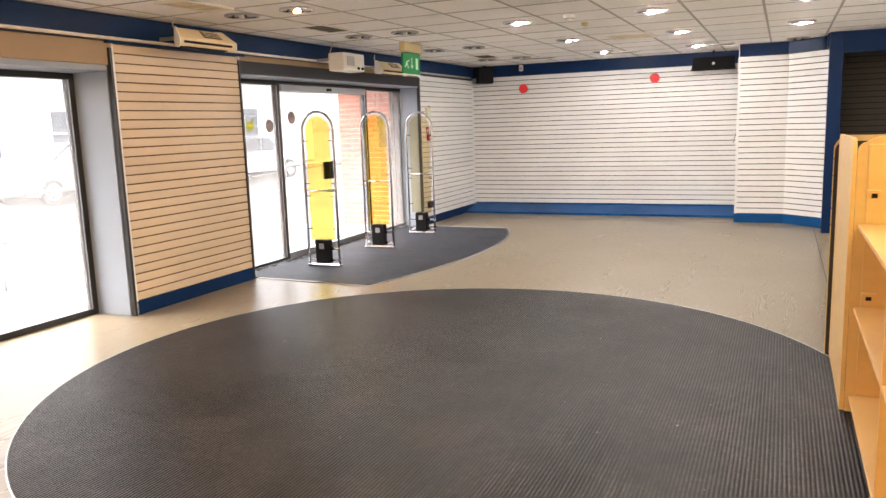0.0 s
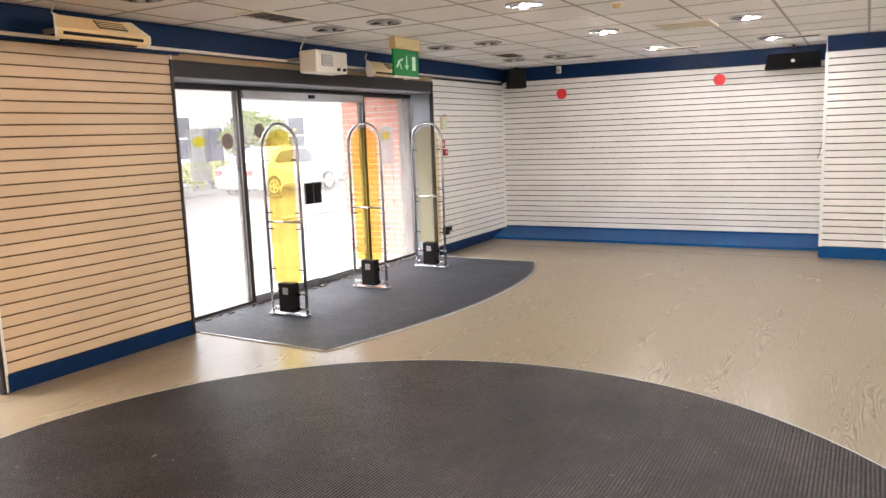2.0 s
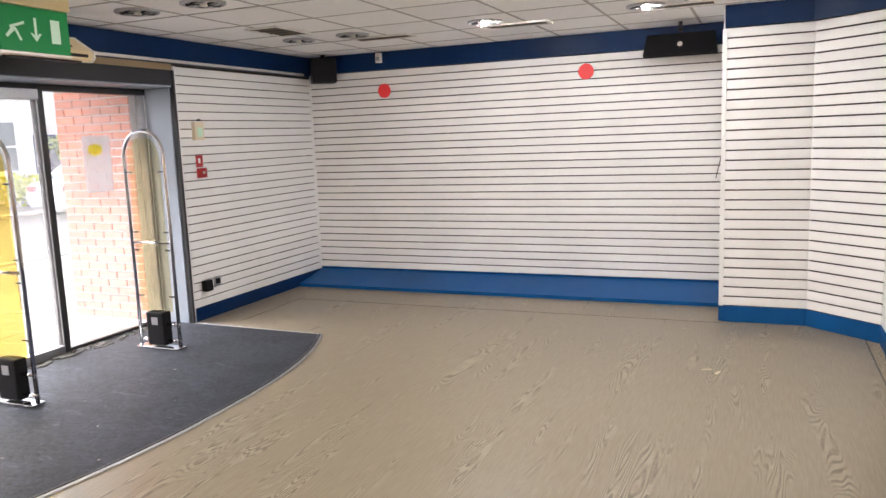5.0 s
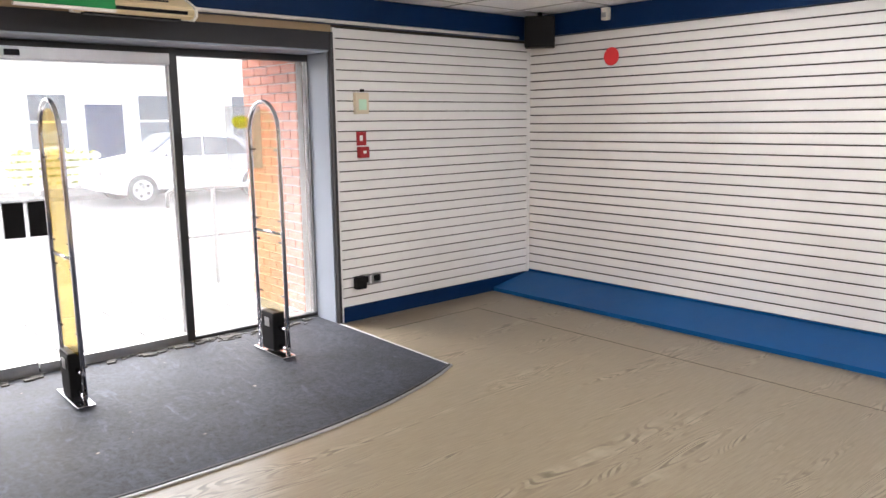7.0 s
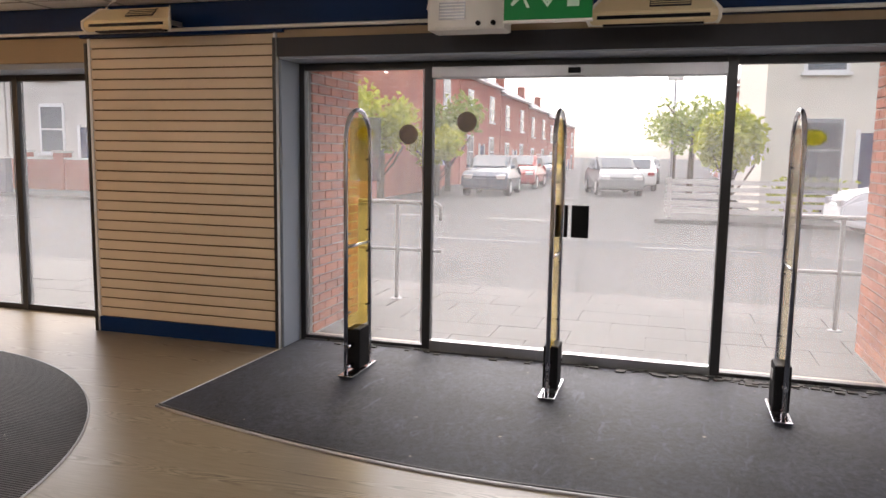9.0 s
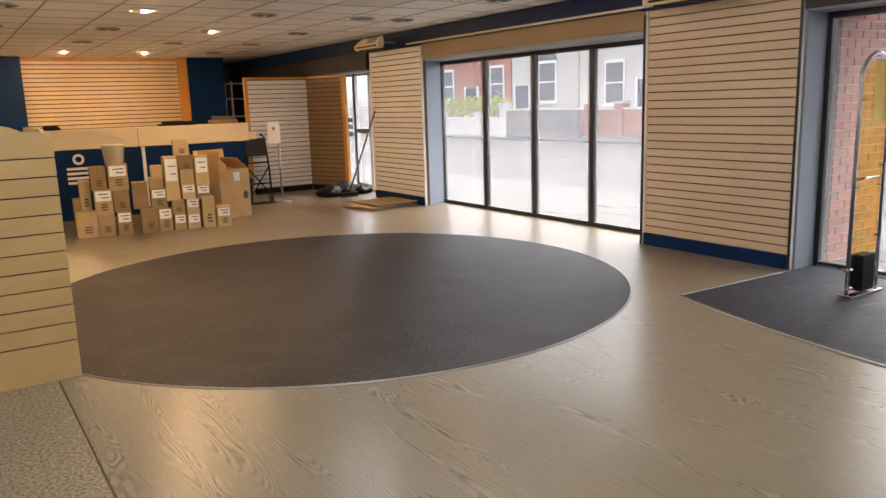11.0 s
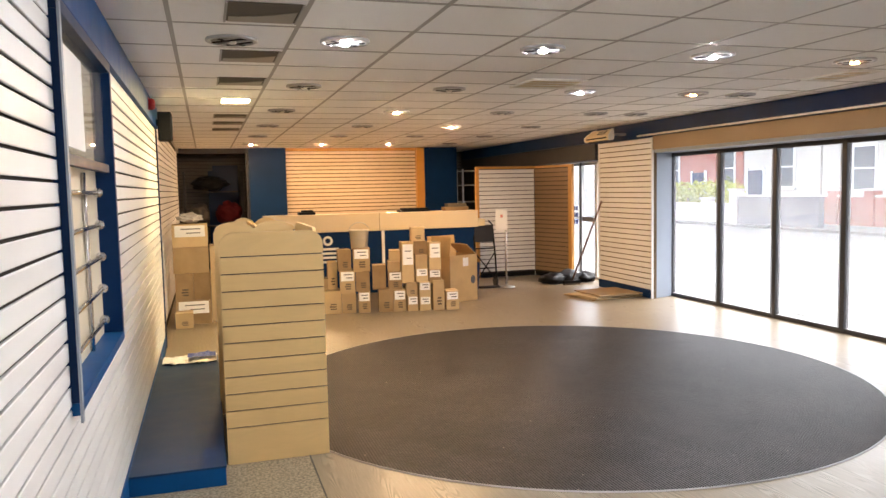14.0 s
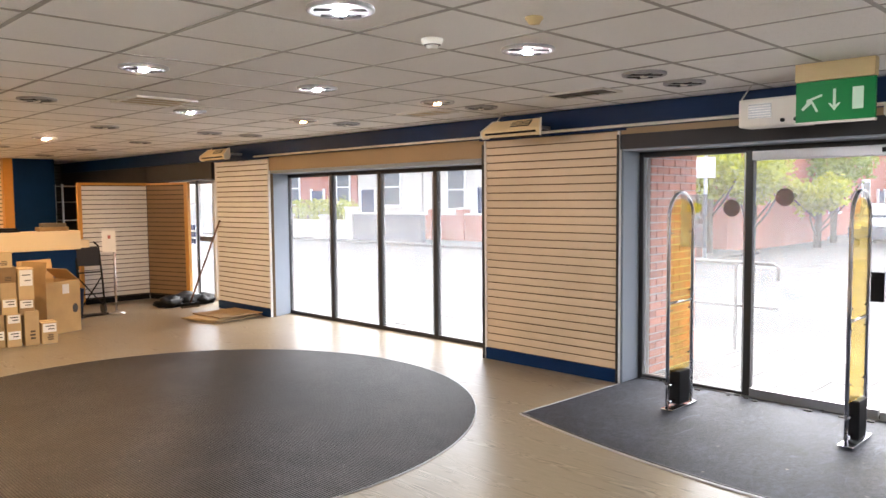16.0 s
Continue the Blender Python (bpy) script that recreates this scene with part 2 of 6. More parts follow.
def printed_card():
    m = bpy.data.materials.new("brown corrugated card")
    nt, n, l, p = nodes_of(m)
    vec = world_coords(nt)
    oi = n.new("ShaderNodeObjectInfo")
    base = ramp(nt, oi.outputs["Random"], [(0, (0.17, 0.098, 0.042)), (1, (0.64, 0.475, 0.26))])
    col = mix_col(nt, 0.3, base, ramp(nt, noise_tex(nt, vec, 5, 5), [(0.3, (0.25, 0.16, 0.075)), (0.7, (0.50, 0.36, 0.185))]))
    l.new(col, p.inputs["Base Color"])
    p.inputs["Roughness"].default_value = 0.8
    l.new(bump(nt, noise_tex(nt, vec, 90, 3), 0.2, 0.001), p.inputs["Normal"])
    return m


M_SLAT = surface("white slatwall board", (0.81, 0.80, 0.785), 0.42, vary=0.07, fine=120, bumps=0.05, stain=0.16, stain_col=(0.56, 0.53, 0.48), per_piece=0.05)
M_SLAT_TAN = surface("pale maple slatwall board", (0.64, 0.505, 0.355), 0.42, vary=0.09, fine=120, bumps=0.05, stain=0.15, per_piece=0.07)
M_GROOVE = surface("dark slatwall groove", (0.05, 0.044, 0.038), 0.9, spec=0.1)
M_GROOVE_TAN = surface("brown slatwall groove", (0.15, 0.105, 0.06), 0.9, spec=0.1)
# same slatwall, coloured dark where little light reaches
M_SLAT_SHADED = surface("slatwall board coloured dark for unlit rooms", (0.10, 0.088, 0.078), 0.5, vary=0.15, per_piece=0.1)
# darker copy of the slat board: shade on one screen panel as colour
M_SLAT_SCREEN_SHADED = surface("slatwall board darkened for shade", (0.29, 0.185, 0.098), 0.5, vary=0.12, per_piece=0.08)
M_PLASTER = surface("off-white plaster", (0.74, 0.72, 0.68), 0.75, vary=0.08)
M_NAVY = surface("navy blue gloss paint", (0.002, 0.021, 0.080), 0.40, vary=0.25, bumps=0.06, stain=0.2, stain_col=(0.008, 0.035, 0.10), spec=0.15)
M_BLUE = surface("mid blue paint", (0.003, 0.070, 0.225), 0.42, vary=0.2, bumps=0.06, stain=0.25, stain_col=(0.004, 0.045, 0.14), spec=0.14)
M_BLUE_DARK = surface("dark blue plinth covering", (0.007, 0.038, 0.105), 0.45, vary=0.25, bumps=0.12, spec=0.2)
M_HEADER = surface("dark grey metal header", (0.028, 0.028, 0.034), 0.5, vary=0.2, spec=0.3)
M_TAN = surface("tan shutter box board", (0.33, 0.23, 0.125), 0.5, vary=0.12)
M_JAMB = surface("pale grey-blue painted reveal", (0.27, 0.31, 0.365), 0.45, vary=0.08)
M_FRAME = surface("black powder-coated aluminium", (0.018, 0.018, 0.02), 0.38, vary=0.2, bumps=0.05)
M_FRAME_GREY = surface("brushed grey aluminium", (0.42, 0.42, 0.43), 0.35, metal=0.8, vary=0.15)
M_CHROME = surface("chrome tube", (0.72, 0.72, 0.74), 0.12, metal=1.0, vary=0.05, bumps=0.0)
M_STEEL = surface("scuffed steel", (0.5, 0.5, 0.5), 0.3, metal=1.0, vary=0.2)
M_BLACK = surface("black plastic", (0.008, 0.008, 0.009), 0.55, vary=0.2, spec=0.12)
M_WHITE = surface("off-white plastic casing", (0.76, 0.73, 0.66), 0.4, vary=0.07, bumps=0.03)
M_PAPER = surface("white paper", (0.82, 0.81, 0.79), 0.7, vary=0.04, bumps=0.02)
M_INK = surface("grey print", (0.08, 0.08, 0.085), 0.7)
M_RED = surface("red plastic", (0.36, 0.013, 0.016), 0.4, vary=0.1)
M_PINK = surface("faded red print", (0.46, 0.16, 0.14), 0.6)
M_RED_STICK = surface("red round sticker", (0.80, 0.035, 0.04), 0.45, vary=0.05)
M_GREEN = surface("green sign face", (0.0, 0.20, 0.042), 0.4, vary=0.06, spec=0.2)
M_PALEGREEN = surface("pale green sign print", (0.55, 0.78, 0.6), 0.4)
M_BRASS = surface("tan sign hanger box", (0.55, 0.42, 0.2), 0.4, vary=0.15)
M_MAPLE = wood("pale maple veneer", (0.70, 0.475, 0.20), 0.4, (2.0, 2.0, 9.0), 0.09, 0.05)
M_ORANGE = wood("orange varnished wood", (0.58, 0.28, 0.055), 0.4, contrast=0.12)
M_COUNTER = surface("cream laminate", (0.72, 0.59, 0.38), 0.4, vary=0.06)
M_CARD = printed_card()
M_CARD_GOLD = surface("golden corrugated card", (0.55, 0.37, 0.165), 0.8, vary=0.15, big=4, fine=90)
M_BUCKET = surface("cream plastic bucket", (0.70, 0.62, 0.47), 0.45)
M_TAPE = surface("packing tape", (0.52, 0.38, 0.2), 0.25)
M_SACK_RED = surface("maroon woven sack", (0.075, 0.006, 0.010), 0.7, bumps=0.4, fine=30, spec=0.15)
M_SACK_GREY = surface("dusty grey sack", (0.10, 0.09, 0.085), 0.6, bumps=0.4, fine=30, spec=0.2)
M_BAG = surface("black refuse sack", (0.006, 0.006, 0.007), 0.5, bumps=0.5, fine=25, spec=0.2)
M_CLEARBAG = surface("crumpled clear wrap", (0.5, 0.48, 0.46), 0.25, bumps=0.6, fine=25)
M_VINYL = vinyl_floor()
M_SPECK = speckled_floor()
M_CARPET = ribbed_carpet("charcoal ribbed carpet", (0.0078, 0.0069, 0.0073), 0.018, dusty=1.0, gloss=0.43, sheen=0.17)
M_MAT = ribbed_carpet("dark blue-grey entrance matting", (0.017, 0.020, 0.028), 0.0, dusty=0.3, gloss=0.6)
M_TILE = ceiling_tile()
M_GRID = surface("ceiling grid bar", (0.36, 0.34, 0.31), 0.5)
M_VOID = surface("dark ceiling vent", (0.10, 0.085, 0.065), 0.8, vary=0.2)
M_DEFLECTOR = surface("tan air deflector", (0.34, 0.30, 0.24), 0.6, vary=0.15)
M_GLASS = pane_glass("clear window glass", film=GLASS_HAZE)
M_AMBER = pane_glass("amber acrylic sheet", (0.97, 0.83, 0.42), 0.03)
M_AMBER_PALE = pane_glass("faded clear acrylic sheet", (0.93, 0.865, 0.69), 0.03)
M_CREAM = surface("yellowed cream casing", (0.74, 0.60, 0.36), 0.45, vary=0.1)
# added fill: the front downlights are off, their glow brightens the room
M_LENS_FILL = glow("lamp with added glow", LAMP_COLOUR, LAMP)
M_LENS_WARM = glow("warm lamp with added glow", (1.0, 0.61, 0.29), LAMP_BACK)
M_LENS_AMBER = glow("amber lamp with added glow", (1.0, 0.50, 0.17), LAMP * 0.3)
M_PANEL_LIT = glow("lit light panel", (1.0, 0.80, 0.36), 26.0)
M_REFLECT = surface("downlight reflector", (0.30, 0.295, 0.28), 0.35, metal=0.6, vary=0.1)
M_BRICK = surface("red facing brick", (0.46, 0.125, 0.05), 0.8, vary=0.25, big=6, fine=150, bumps=0.4, per_piece=0.35)
M_MORTAR = surface("pale mortar", (0.44, 0.39, 0.34), 0.9, vary=0.15)
M_ASPHALT = surface("worn grey asphalt", (0.066, 0.066, 0.067), 0.95, spec=0.08, vary=0.15, big=0.4, fine=40, bumps=0.3)
M_PAVE = surface("grey concrete paving", (0.105, 0.103, 0.10), 0.9, spec=0.1, vary=0.15, big=0.7, fine=40, bumps=0.2, per_piece=0.1)
M_LINE = surface("worn white road paint", (0.11, 0.11, 0.106), 0.8, vary=0.15)
M_RENDER = surface("cream house render", (0.72, 0.68, 0.58), 0.85, vary=0.08)
M_STONE = surface("grey house render", (0.58, 0.545, 0.49), 0.85, vary=0.1)
M_FARBRICK = surface("weathered terrace brick", (0.40, 0.135, 0.09), 0.85, vary=0.25, big=0.6, fine=12, bumps=0.1)
M_SLATE = surface("slate roof", (0.12, 0.12, 0.135), 0.7, vary=0.2)
M_DARKWIN = surface("dark window pane", (0.10, 0.12, 0.14), 0.08, vary=0.2, bumps=0.0)
M_TRIM = surface("white painted joinery", (0.78, 0.78, 0.76), 0.45, vary=0.05)
M_LEAF = leaf_mat("yellow-green leaves", (0.26, 0.30, 0.04), (0.55, 0.56, 0.08))
M_LEAF2 = leaf_mat("mid green leaves", (0.16, 0.22, 0.05), (0.34, 0.40, 0.10))
M_BARK = surface("tree bark", (0.11, 0.085, 0.06), 0.9, vary=0.3)
M_TYRE = surface("black tyre rubber", (0.02, 0.02, 0.021), 0.7)
M_ALLOY = surface("silver wheel rim", (0.55, 0.55, 0.56), 0.3, metal=0.9)
M_CARWHITE = surface("white car paint", (0.76, 0.76, 0.76), 0.2, vary=0.03, bumps=0.0)
M_CARBLUE = surface("dark blue car paint", (0.02, 0.05, 0.09), 0.2, vary=0.05, bumps=0.0)
M_CARGREY = surface("grey car paint", (0.25, 0.26, 0.27), 0.2, vary=0.05, bumps=0.0)
M_CARRED = surface("red car paint", (0.4, 0.03, 0.03), 0.2, vary=0.05, bumps=0.0)
M_POSTER = pane_glass("back-lit poster paper", (0.62, 0.63, 0.65), 0.3, film=0.12)
M_STICKER = pane_glass("back-lit brown-grey sticker", (0.42, 0.34, 0.31), 0.3, film=0.03)
M_YELLOW = pane_glass("back-lit yellow print", (0.92, 0.86, 0.12), 0.3, film=0.1)
M_RAIL = surface("dull galvanised rail", (0.22, 0.225, 0.23), 0.5, metal=0.2)
M_LILAC = surface("blue print", (0.05, 0.09, 0.38), 0.5)


# ---- mesh helpers ----
def box(bm, x0, x1, y0, y1, z0, z1, bevel=0.0):
    vs = [bm.verts.new((x, y, z)) for z in (z0, z1) for x, y in ((x0, y0), (x1, y0), (x1, y1), (x0, y1))]
    fs = [bm.faces.new([vs[i] for i in f]) for f in ((3, 2, 1, 0), (4, 5, 6, 7), (0, 1, 5, 4), (1, 2, 6, 5), (2, 3, 7, 6), (3, 0, 4, 7))]
    if bevel > 0:
        es = list({e for f in fs for e in f.edges})
        bmesh.ops.bevel(bm, geom=es, offset=bevel, segments=2, affect="EDGES", profile=0.6)
    return vs


def cube(x0, x1, y0, y1, z0, z1, bevel=0.0):
    bm = bmesh.new()
    box(bm, x0, x1, y0, y1, z0, z1, bevel)
    return bm


def prism(bm, poly, h0, h1, axis="z"):
    """A polygon of (u, v) pushed from h0 to h1 along an axis."""
    def at(u, v, h):
        return {"z": (u, v, h), "y": (u, h, v), "x": (h, u, v)}[axis]
    a = [bm.verts.new(at(u, v, h0)) for u, v in poly]
    b = [bm.verts.new(at(u, v, h1)) for u, v in poly]
    k = len(poly)
    fs = [bm.faces.new(a[::-1]), bm.faces.new(b)]
    for i in range(k):
        fs.append(bm.faces.new((a[i], a[(i + 1) % k], b[(i + 1) % k], b[i])))
    bmesh.ops.recalc_face_normals(bm, faces=fs)
    return fs


def tube(bm, pts, r, seg=10, closed=False):
    """A round tube along points."""
    rings = []
    pts = [Vector(p) for p in pts]
    k = len(pts)
    up = Vector((0.13, 0.21, 0.97)).normalized()
    for i, p in enumerate(pts):
        d = (pts[(i + 1) % k] - pts[i - 1]) if closed else (pts[min(i + 1, k - 1)] - pts[max(i - 1, 0)])
        d.normalize()
        u = d.cross(up)
        if u.length < 0.2:
            u = d.cross(Vector((1, 0, 0)))
        u.normalize()
        v = d.cross(u)
        rings.append([bm.verts.new(p + (u * math.cos(a) + v * math.sin(a)) * r) for a in (2 * math.pi * j / seg for j in range(seg))])
    for i in range(k if closed else k - 1):
        a, b = rings[i], rings[(i + 1) % k]
        for j in range(seg):
            f = bm.faces.new((a[j], a[(j + 1) % seg], b[(j + 1) % seg], b[j]))
            f.smooth = True
    if not closed:
        bm.faces.new(rings[0][::-1])
        bm.faces.new(rings[-1])


def lathe(bm, profile, seg=24, centre=(0, 0, 0)):
    """A turned shape from (radius, z) pairs."""
    rings = []
    for r, z in profile:
        rings.append([bm.verts.new((centre[0] + r * math.cos(a), centre[1] + r * math.sin(a), centre[2] + z)) for a in (2 * math.pi * j / seg for j in range(seg))])
    for a, b in zip(rings, rings[1:]):
        for j in range(seg):
            f = bm.faces.new((a[j], a[(j + 1) % seg], b[(j + 1) % seg], b[j]))
            f.smooth = True
    bm.faces.new(rings[0][::-1])
    bm.faces.new(rings[-1])


def mesh_of(name, bm, material):
    bmesh.ops.recalc_face_normals(bm, faces=bm.faces)
    me = bpy.data.meshes.new(name)
    bm.to_mesh(me)
    bm.free()
    me.materials.append(material)
    return me


def part(name, bm, material, parent=None, label=""):
    ob = new(name, mesh_of(name, bm, material))
    ob.parent = parent
    if label:
        tagged(ob, label)
    return ob


def thing(name, label, category, m=None, group="", kind=""):
    ob = new(name)
    ob.empty_display_size = 0.1
    if m is not None:
        ob.matrix_basis = m
    return tagged(ob, label, category, group, kind)


def solid(name, bm, material, label, category, kind="structure"):
    return tagged(part(name, bm, material), label, category, "", kind)


CEIL = 2.48
PITCH = 0.0765


def slat_profile(L, h, t=0.016):
    """One board of slatwall: a long board with eased edges and a lip at its foot."""
    bm = bmesh.new()
    c = 0.003
    prof = [(-t, 0.004), (-c, 0.0), (0, c), (0, h - c), (-c, h), (-t, h - 0.004)]
    prism(bm, prof, 0, L, "x")
    return bm


def slat_run(wall, L, z0, z1, material, x0=0.0, pitch=0.0, gap=0.0105):
    """Boards of slatwall as parts of a wall, from z0 to z1, in the wall's own frame: 28 to a full-height wall."""
    n = round((z1 - z0) / PITCH) if pitch == 0 else int((z1 - z0) / pitch)
    pitch = pitch or (z1 - z0) / n
    me = mesh_of("slat", slat_profile(L, pitch - gap), material)
    for i in range(n):
        s = new("slat", me)
        s.parent = wall
        s.location = (x0, 0, z0 + i * pitch + gap / 2)
    top = z0 + n * pitch
    if z1 - top > 0.012:
        s = part("slat", slat_profile(L, z1 - top), material, wall)
        s.location = (x0, 0, top)


def wall_frame(a, b):
    a, b = Vector((*a, 0)), Vector((*b, 0))
    d = (b - a).normalized()
    n = Vector((-d.y, d.x, 0))
    m = Matrix(((d.x, n.x, 0, a.x), (d.y, n.y, 0, a.y), (0, 0, 1, 0), (0, 0, 0, 1)))
    return m, (b - a).length


def slat_wall(name, a, b, z0, z1, material, thick, label, core=None, top=CEIL, bottom=0.0, pitch=0.0, gap=0.0105):
    m, L = wall_frame(a, b)
    w = part(name, cube(0, L, -0.016 - thick, -0.0155, bottom, top), core or M_GROOVE)
    w.matrix_basis = m
    tagged(w, label, "wall", "", "structure")
    slat_run(w, L, z0, z1, material, 0.0, pitch, gap)
    return w, m, L


def strip(name, m, L, y0, y1, z0, z1, material, label, category="trim", x0=0.0, bevel=0.004):
    s = part(name, cube(x0, x0 + L, y0, y1, z0, z1, bevel), material)
    s.matrix_basis = m
    return tagged(s, label, category, "", "structure")

# ---- floor ----
def poly_sheet(poly, z0, z1):
    bm = bmesh.new()
    prism(bm, poly, z0, z1, "z")
    return bm


solid("floor", cube(-0.55, 5.372, -8.0, 12.7, -0.08, 0.0), M_VINYL, "scuffed beige sheet vinyl shop floor", "floor")
solid("floor_side", cube(5.380, 7.2, -8.0, 12.7, -0.08, 0.0), M_SPECK, "speckled brown safety flooring along the side wall", "floor")
solid("floor_seam", cube(5.372, 5.380, -8.0, 12.7, -0.08, 0.003), M_FRAME, "dark joint strip between the two floor coverings", "trim")


def arc_points(cx, cy, rx, ry, n=96):
    return [(cx + rx * math.cos(2 * math.pi * i / n), cy + ry * math.sin(2 * math.pi * i / n)) for i in range(n)]


disc = tagged(part("round_carpet", poly_sheet(arc_points(3.12, 4.12, 2.385, 2.385), 0.0005, 0.006), M_CARPET), "large round charcoal ribbed carpet inset in the vinyl floor", "carpet")
bm = bmesh.new()
tube(bm, [(x, y, 0.002) for x, y in arc_points(3.12, 4.12, 2.391, 2.391)], 0.006, 6, True)
part("edge_strip", bm, M_FRAME_GREY, disc, "thin metal edging strip")


def bow(n=28, out=0.0):
    """The bowed front edge of the entrance mat, from the near corner to the far one."""
    y0, y1, xe, sag = 6.22, 10.28, 1.36, 0.37
    return [(xe + sag * (1 - abs(2 * i / n - 1) ** (1.7 if 2 * i < n else 2.8)) + out, y0 + (y1 - y0) * i / n) for i in range(n + 1)]


mat_poly = [(-0.29, 6.27), (0.02, 6.27)] + bow() + [(0.02, 10.31), (-0.29, 10.31)]
mat_ob = tagged(part("entrance_mat", poly_sheet(mat_poly, 0.0005, 0.008), M_MAT), "dark grey entrance matting with a bowed front edge", "mat")
bm = bmesh.new()
tube(bm, [(x, y, 0.004) for x, y in [(0.03, 6.27)] + bow(28, 0.008) + [(0.03, 10.32)]], 0.009, 6)
part("edge_strip", bm, M_FRAME_GREY, mat_ob, "thin metal edging strip")
bm = bmesh.new()
tube(bm, [(x, y, 0.005) for x, y in bow(28, -0.014)], 0.010, 6)
part("rubber_edge", bm, M_FRAME, mat_ob, "black rubber edge")

# a seam in the vinyl along the far and front walls
bm = bmesh.new()
box(bm, 0.38, 4.37, 11.46, 11.466, 0.0, 0.0015)
box(bm, 0.374, 0.38, 10.5, 11.466, 0.0, 0.0015)
solid("vinyl_seam", bm, M_VOID, "thin dark welded seam in the vinyl", "trim")

# ---- ceiling ----
bm = bmesh.new()
TILE = 0.64
for i in range(-1, 13):
    for j in range(-25, 10):
        x0, y0 = 5.41 - TILE * 8 + i * TILE, 6.93 + j * TILE
        if x0 > 6.9 or x0 < -0.5:
            continue
        a, b = x0 + 0.012, x0 + TILE - 0.012
        c, d = y0 + 0.012, y0 + TILE - 0.012
        box(bm, a, b, c, d, CEIL - 0.004 + random.uniform(-0.0015, 0.0015), CEIL + 0.012)
solid("ceiling", bm, M_TILE, "white mineral fibre suspended ceiling tiles", "ceiling")
bm = bmesh.new()
for i in range(-1, 14):
    x = 5.41 - TILE * 8 + i * TILE
    if -0.5 < x < 7.0:
        box(bm, x - 0.012, x + 0.012, -9.2, 13.2, CEIL - 0.006, CEIL + 0.0115)
for j in range(-25, 11):
    y = 6.93 + j * TILE
    box(bm, -0.5, 7.1, y - 0.012, y + 0.012, CEIL - 0.0062, CEIL + 0.0113)
solid("ceiling_grid", bm, M_GRID, "off-white metal ceiling grid", "ceiling grid")
solid("roof_slab", cube(-0.5, 7.4, -9.2, 13.2, CEIL + 0.05, CEIL + 0.25), M_PLASTER, "plain slab above the ceiling", "roof")

# ---- walls ----
SK = 0.13
far, mf, Lf = slat_wall("wall_far", (4.376, 12.5), (0, 12.5), 0.14, 2.29, M_SLAT, 0.2, "far wall of white slatwall boards", gap=0.0098)
strip("trim_far", mf, Lf, -0.01, 0.05, 2.29, CEIL - 0.005, M_NAVY, "navy painted band above the slatwall")
bm = bmesh.new()
prism(bm, [(0.0, 0.0), (0.48, 0.0), (0.48, 0.035), (0.0, 0.125)], 0.0, Lf, "x")
solid("baseboard_far", bm, M_BLUE, "blue painted sloping plinth along the far wall", "baseboard").matrix_basis = mf
strip("baseboard_far_back", mf, Lf, -0.012, 0.004, 0.126, 0.14, M_BLUE, "blue painted upstand", "baseboard")
solid("wall_box_side", cube(4.364, 4.416, 11.542, 12.498, SK, CEIL - 0.004), M_SLAT, "plain white return of the boxed-out wall", "wall")
solid("baseboard_box_side", cube(4.356, 4.416, 11.54, 12.018, 0, SK - 0.002), M_BLUE, "blue skirting of the boxed-out wall", "baseboard")
_, m_, L_ = slat_wall("wall_box", (5.00, 11.52), (4.376, 11.52), 0.13, 2.31, M_SLAT, 0.2, "boxed-out white slatwall beside the far wall")
strip("baseboard_box", m_, L_, -0.01, 0.006, 0, SK, M_BLUE, "blue skirting", "baseboard")
strip("trim_box", m_, L_, -0.01, 0.03, 2.31, CEIL - 0.005, M_NAVY, "navy band above the slatwall")
solid("corner_trim", cube(4.358, 4.392, 11.512, 11.542, SK, 2.30, 0.003), M_TRIM, "white corner bead of the boxed-out wall", "trim")
_, m_, L_ = slat_wall("wall_angle", (5.46, 11.12), (5.00, 11.52), 0.13, 2.31, M_SLAT, 0.2, "angled white slatwall panel")
strip("baseboard_angle", m_, L_, -0.01, 0.006, 0, SK, M_BLUE, "blue skirting", "baseboard")
strip("trim_angle", m_, L_, -0.01, 0.03, 2.31, CEIL - 0.005, M_NAVY, "navy band above the slatwall")
_, m_, L_ = slat_wall("wall_return", (5.46, 10.74), (5.46, 11.12), 0.13, 2.31, M_SLAT, 0.12, "narrow slatwall return beside a blue post")
strip("baseboard_return", m_, L_, -0.01, 0.006, 0, SK, M_BLUE, "blue skirting", "baseboard")
strip("trim_return", m_, L_, -0.01, 0.03, 2.31, CEIL - 0.005, M_NAVY, "navy band above the slatwall")
solid("door_post", cube(5.445, 5.60, 10.63, 10.74, 0, CEIL - 0.004, 0.006), M_NAVY, "navy painted post of a side doorway", "post")
solid("door_head", cube(5.60, 6.39, 10.64, 10.74, 2.22, CEIL - 0.004, 0.004), M_NAVY, "navy painted doorway head", "trim")
# the recess boards carry the shade of the recess in their colour
slat_wall("wall_recess", (6.9, 11.9), (5.6, 11.9), 0.3, 2.4, M_SLAT_SHADED, 0.1, "slatwall of an unlit side recess, its shade put into the colour")
solid("wall_recess_side", cube(6.9, 7.0, 10.8, 12.0, 0, CEIL), M_SLAT_SHADED, "side wall of the recess, coloured dark for shade", "wall")
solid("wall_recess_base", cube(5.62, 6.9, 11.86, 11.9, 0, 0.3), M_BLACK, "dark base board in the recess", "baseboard")

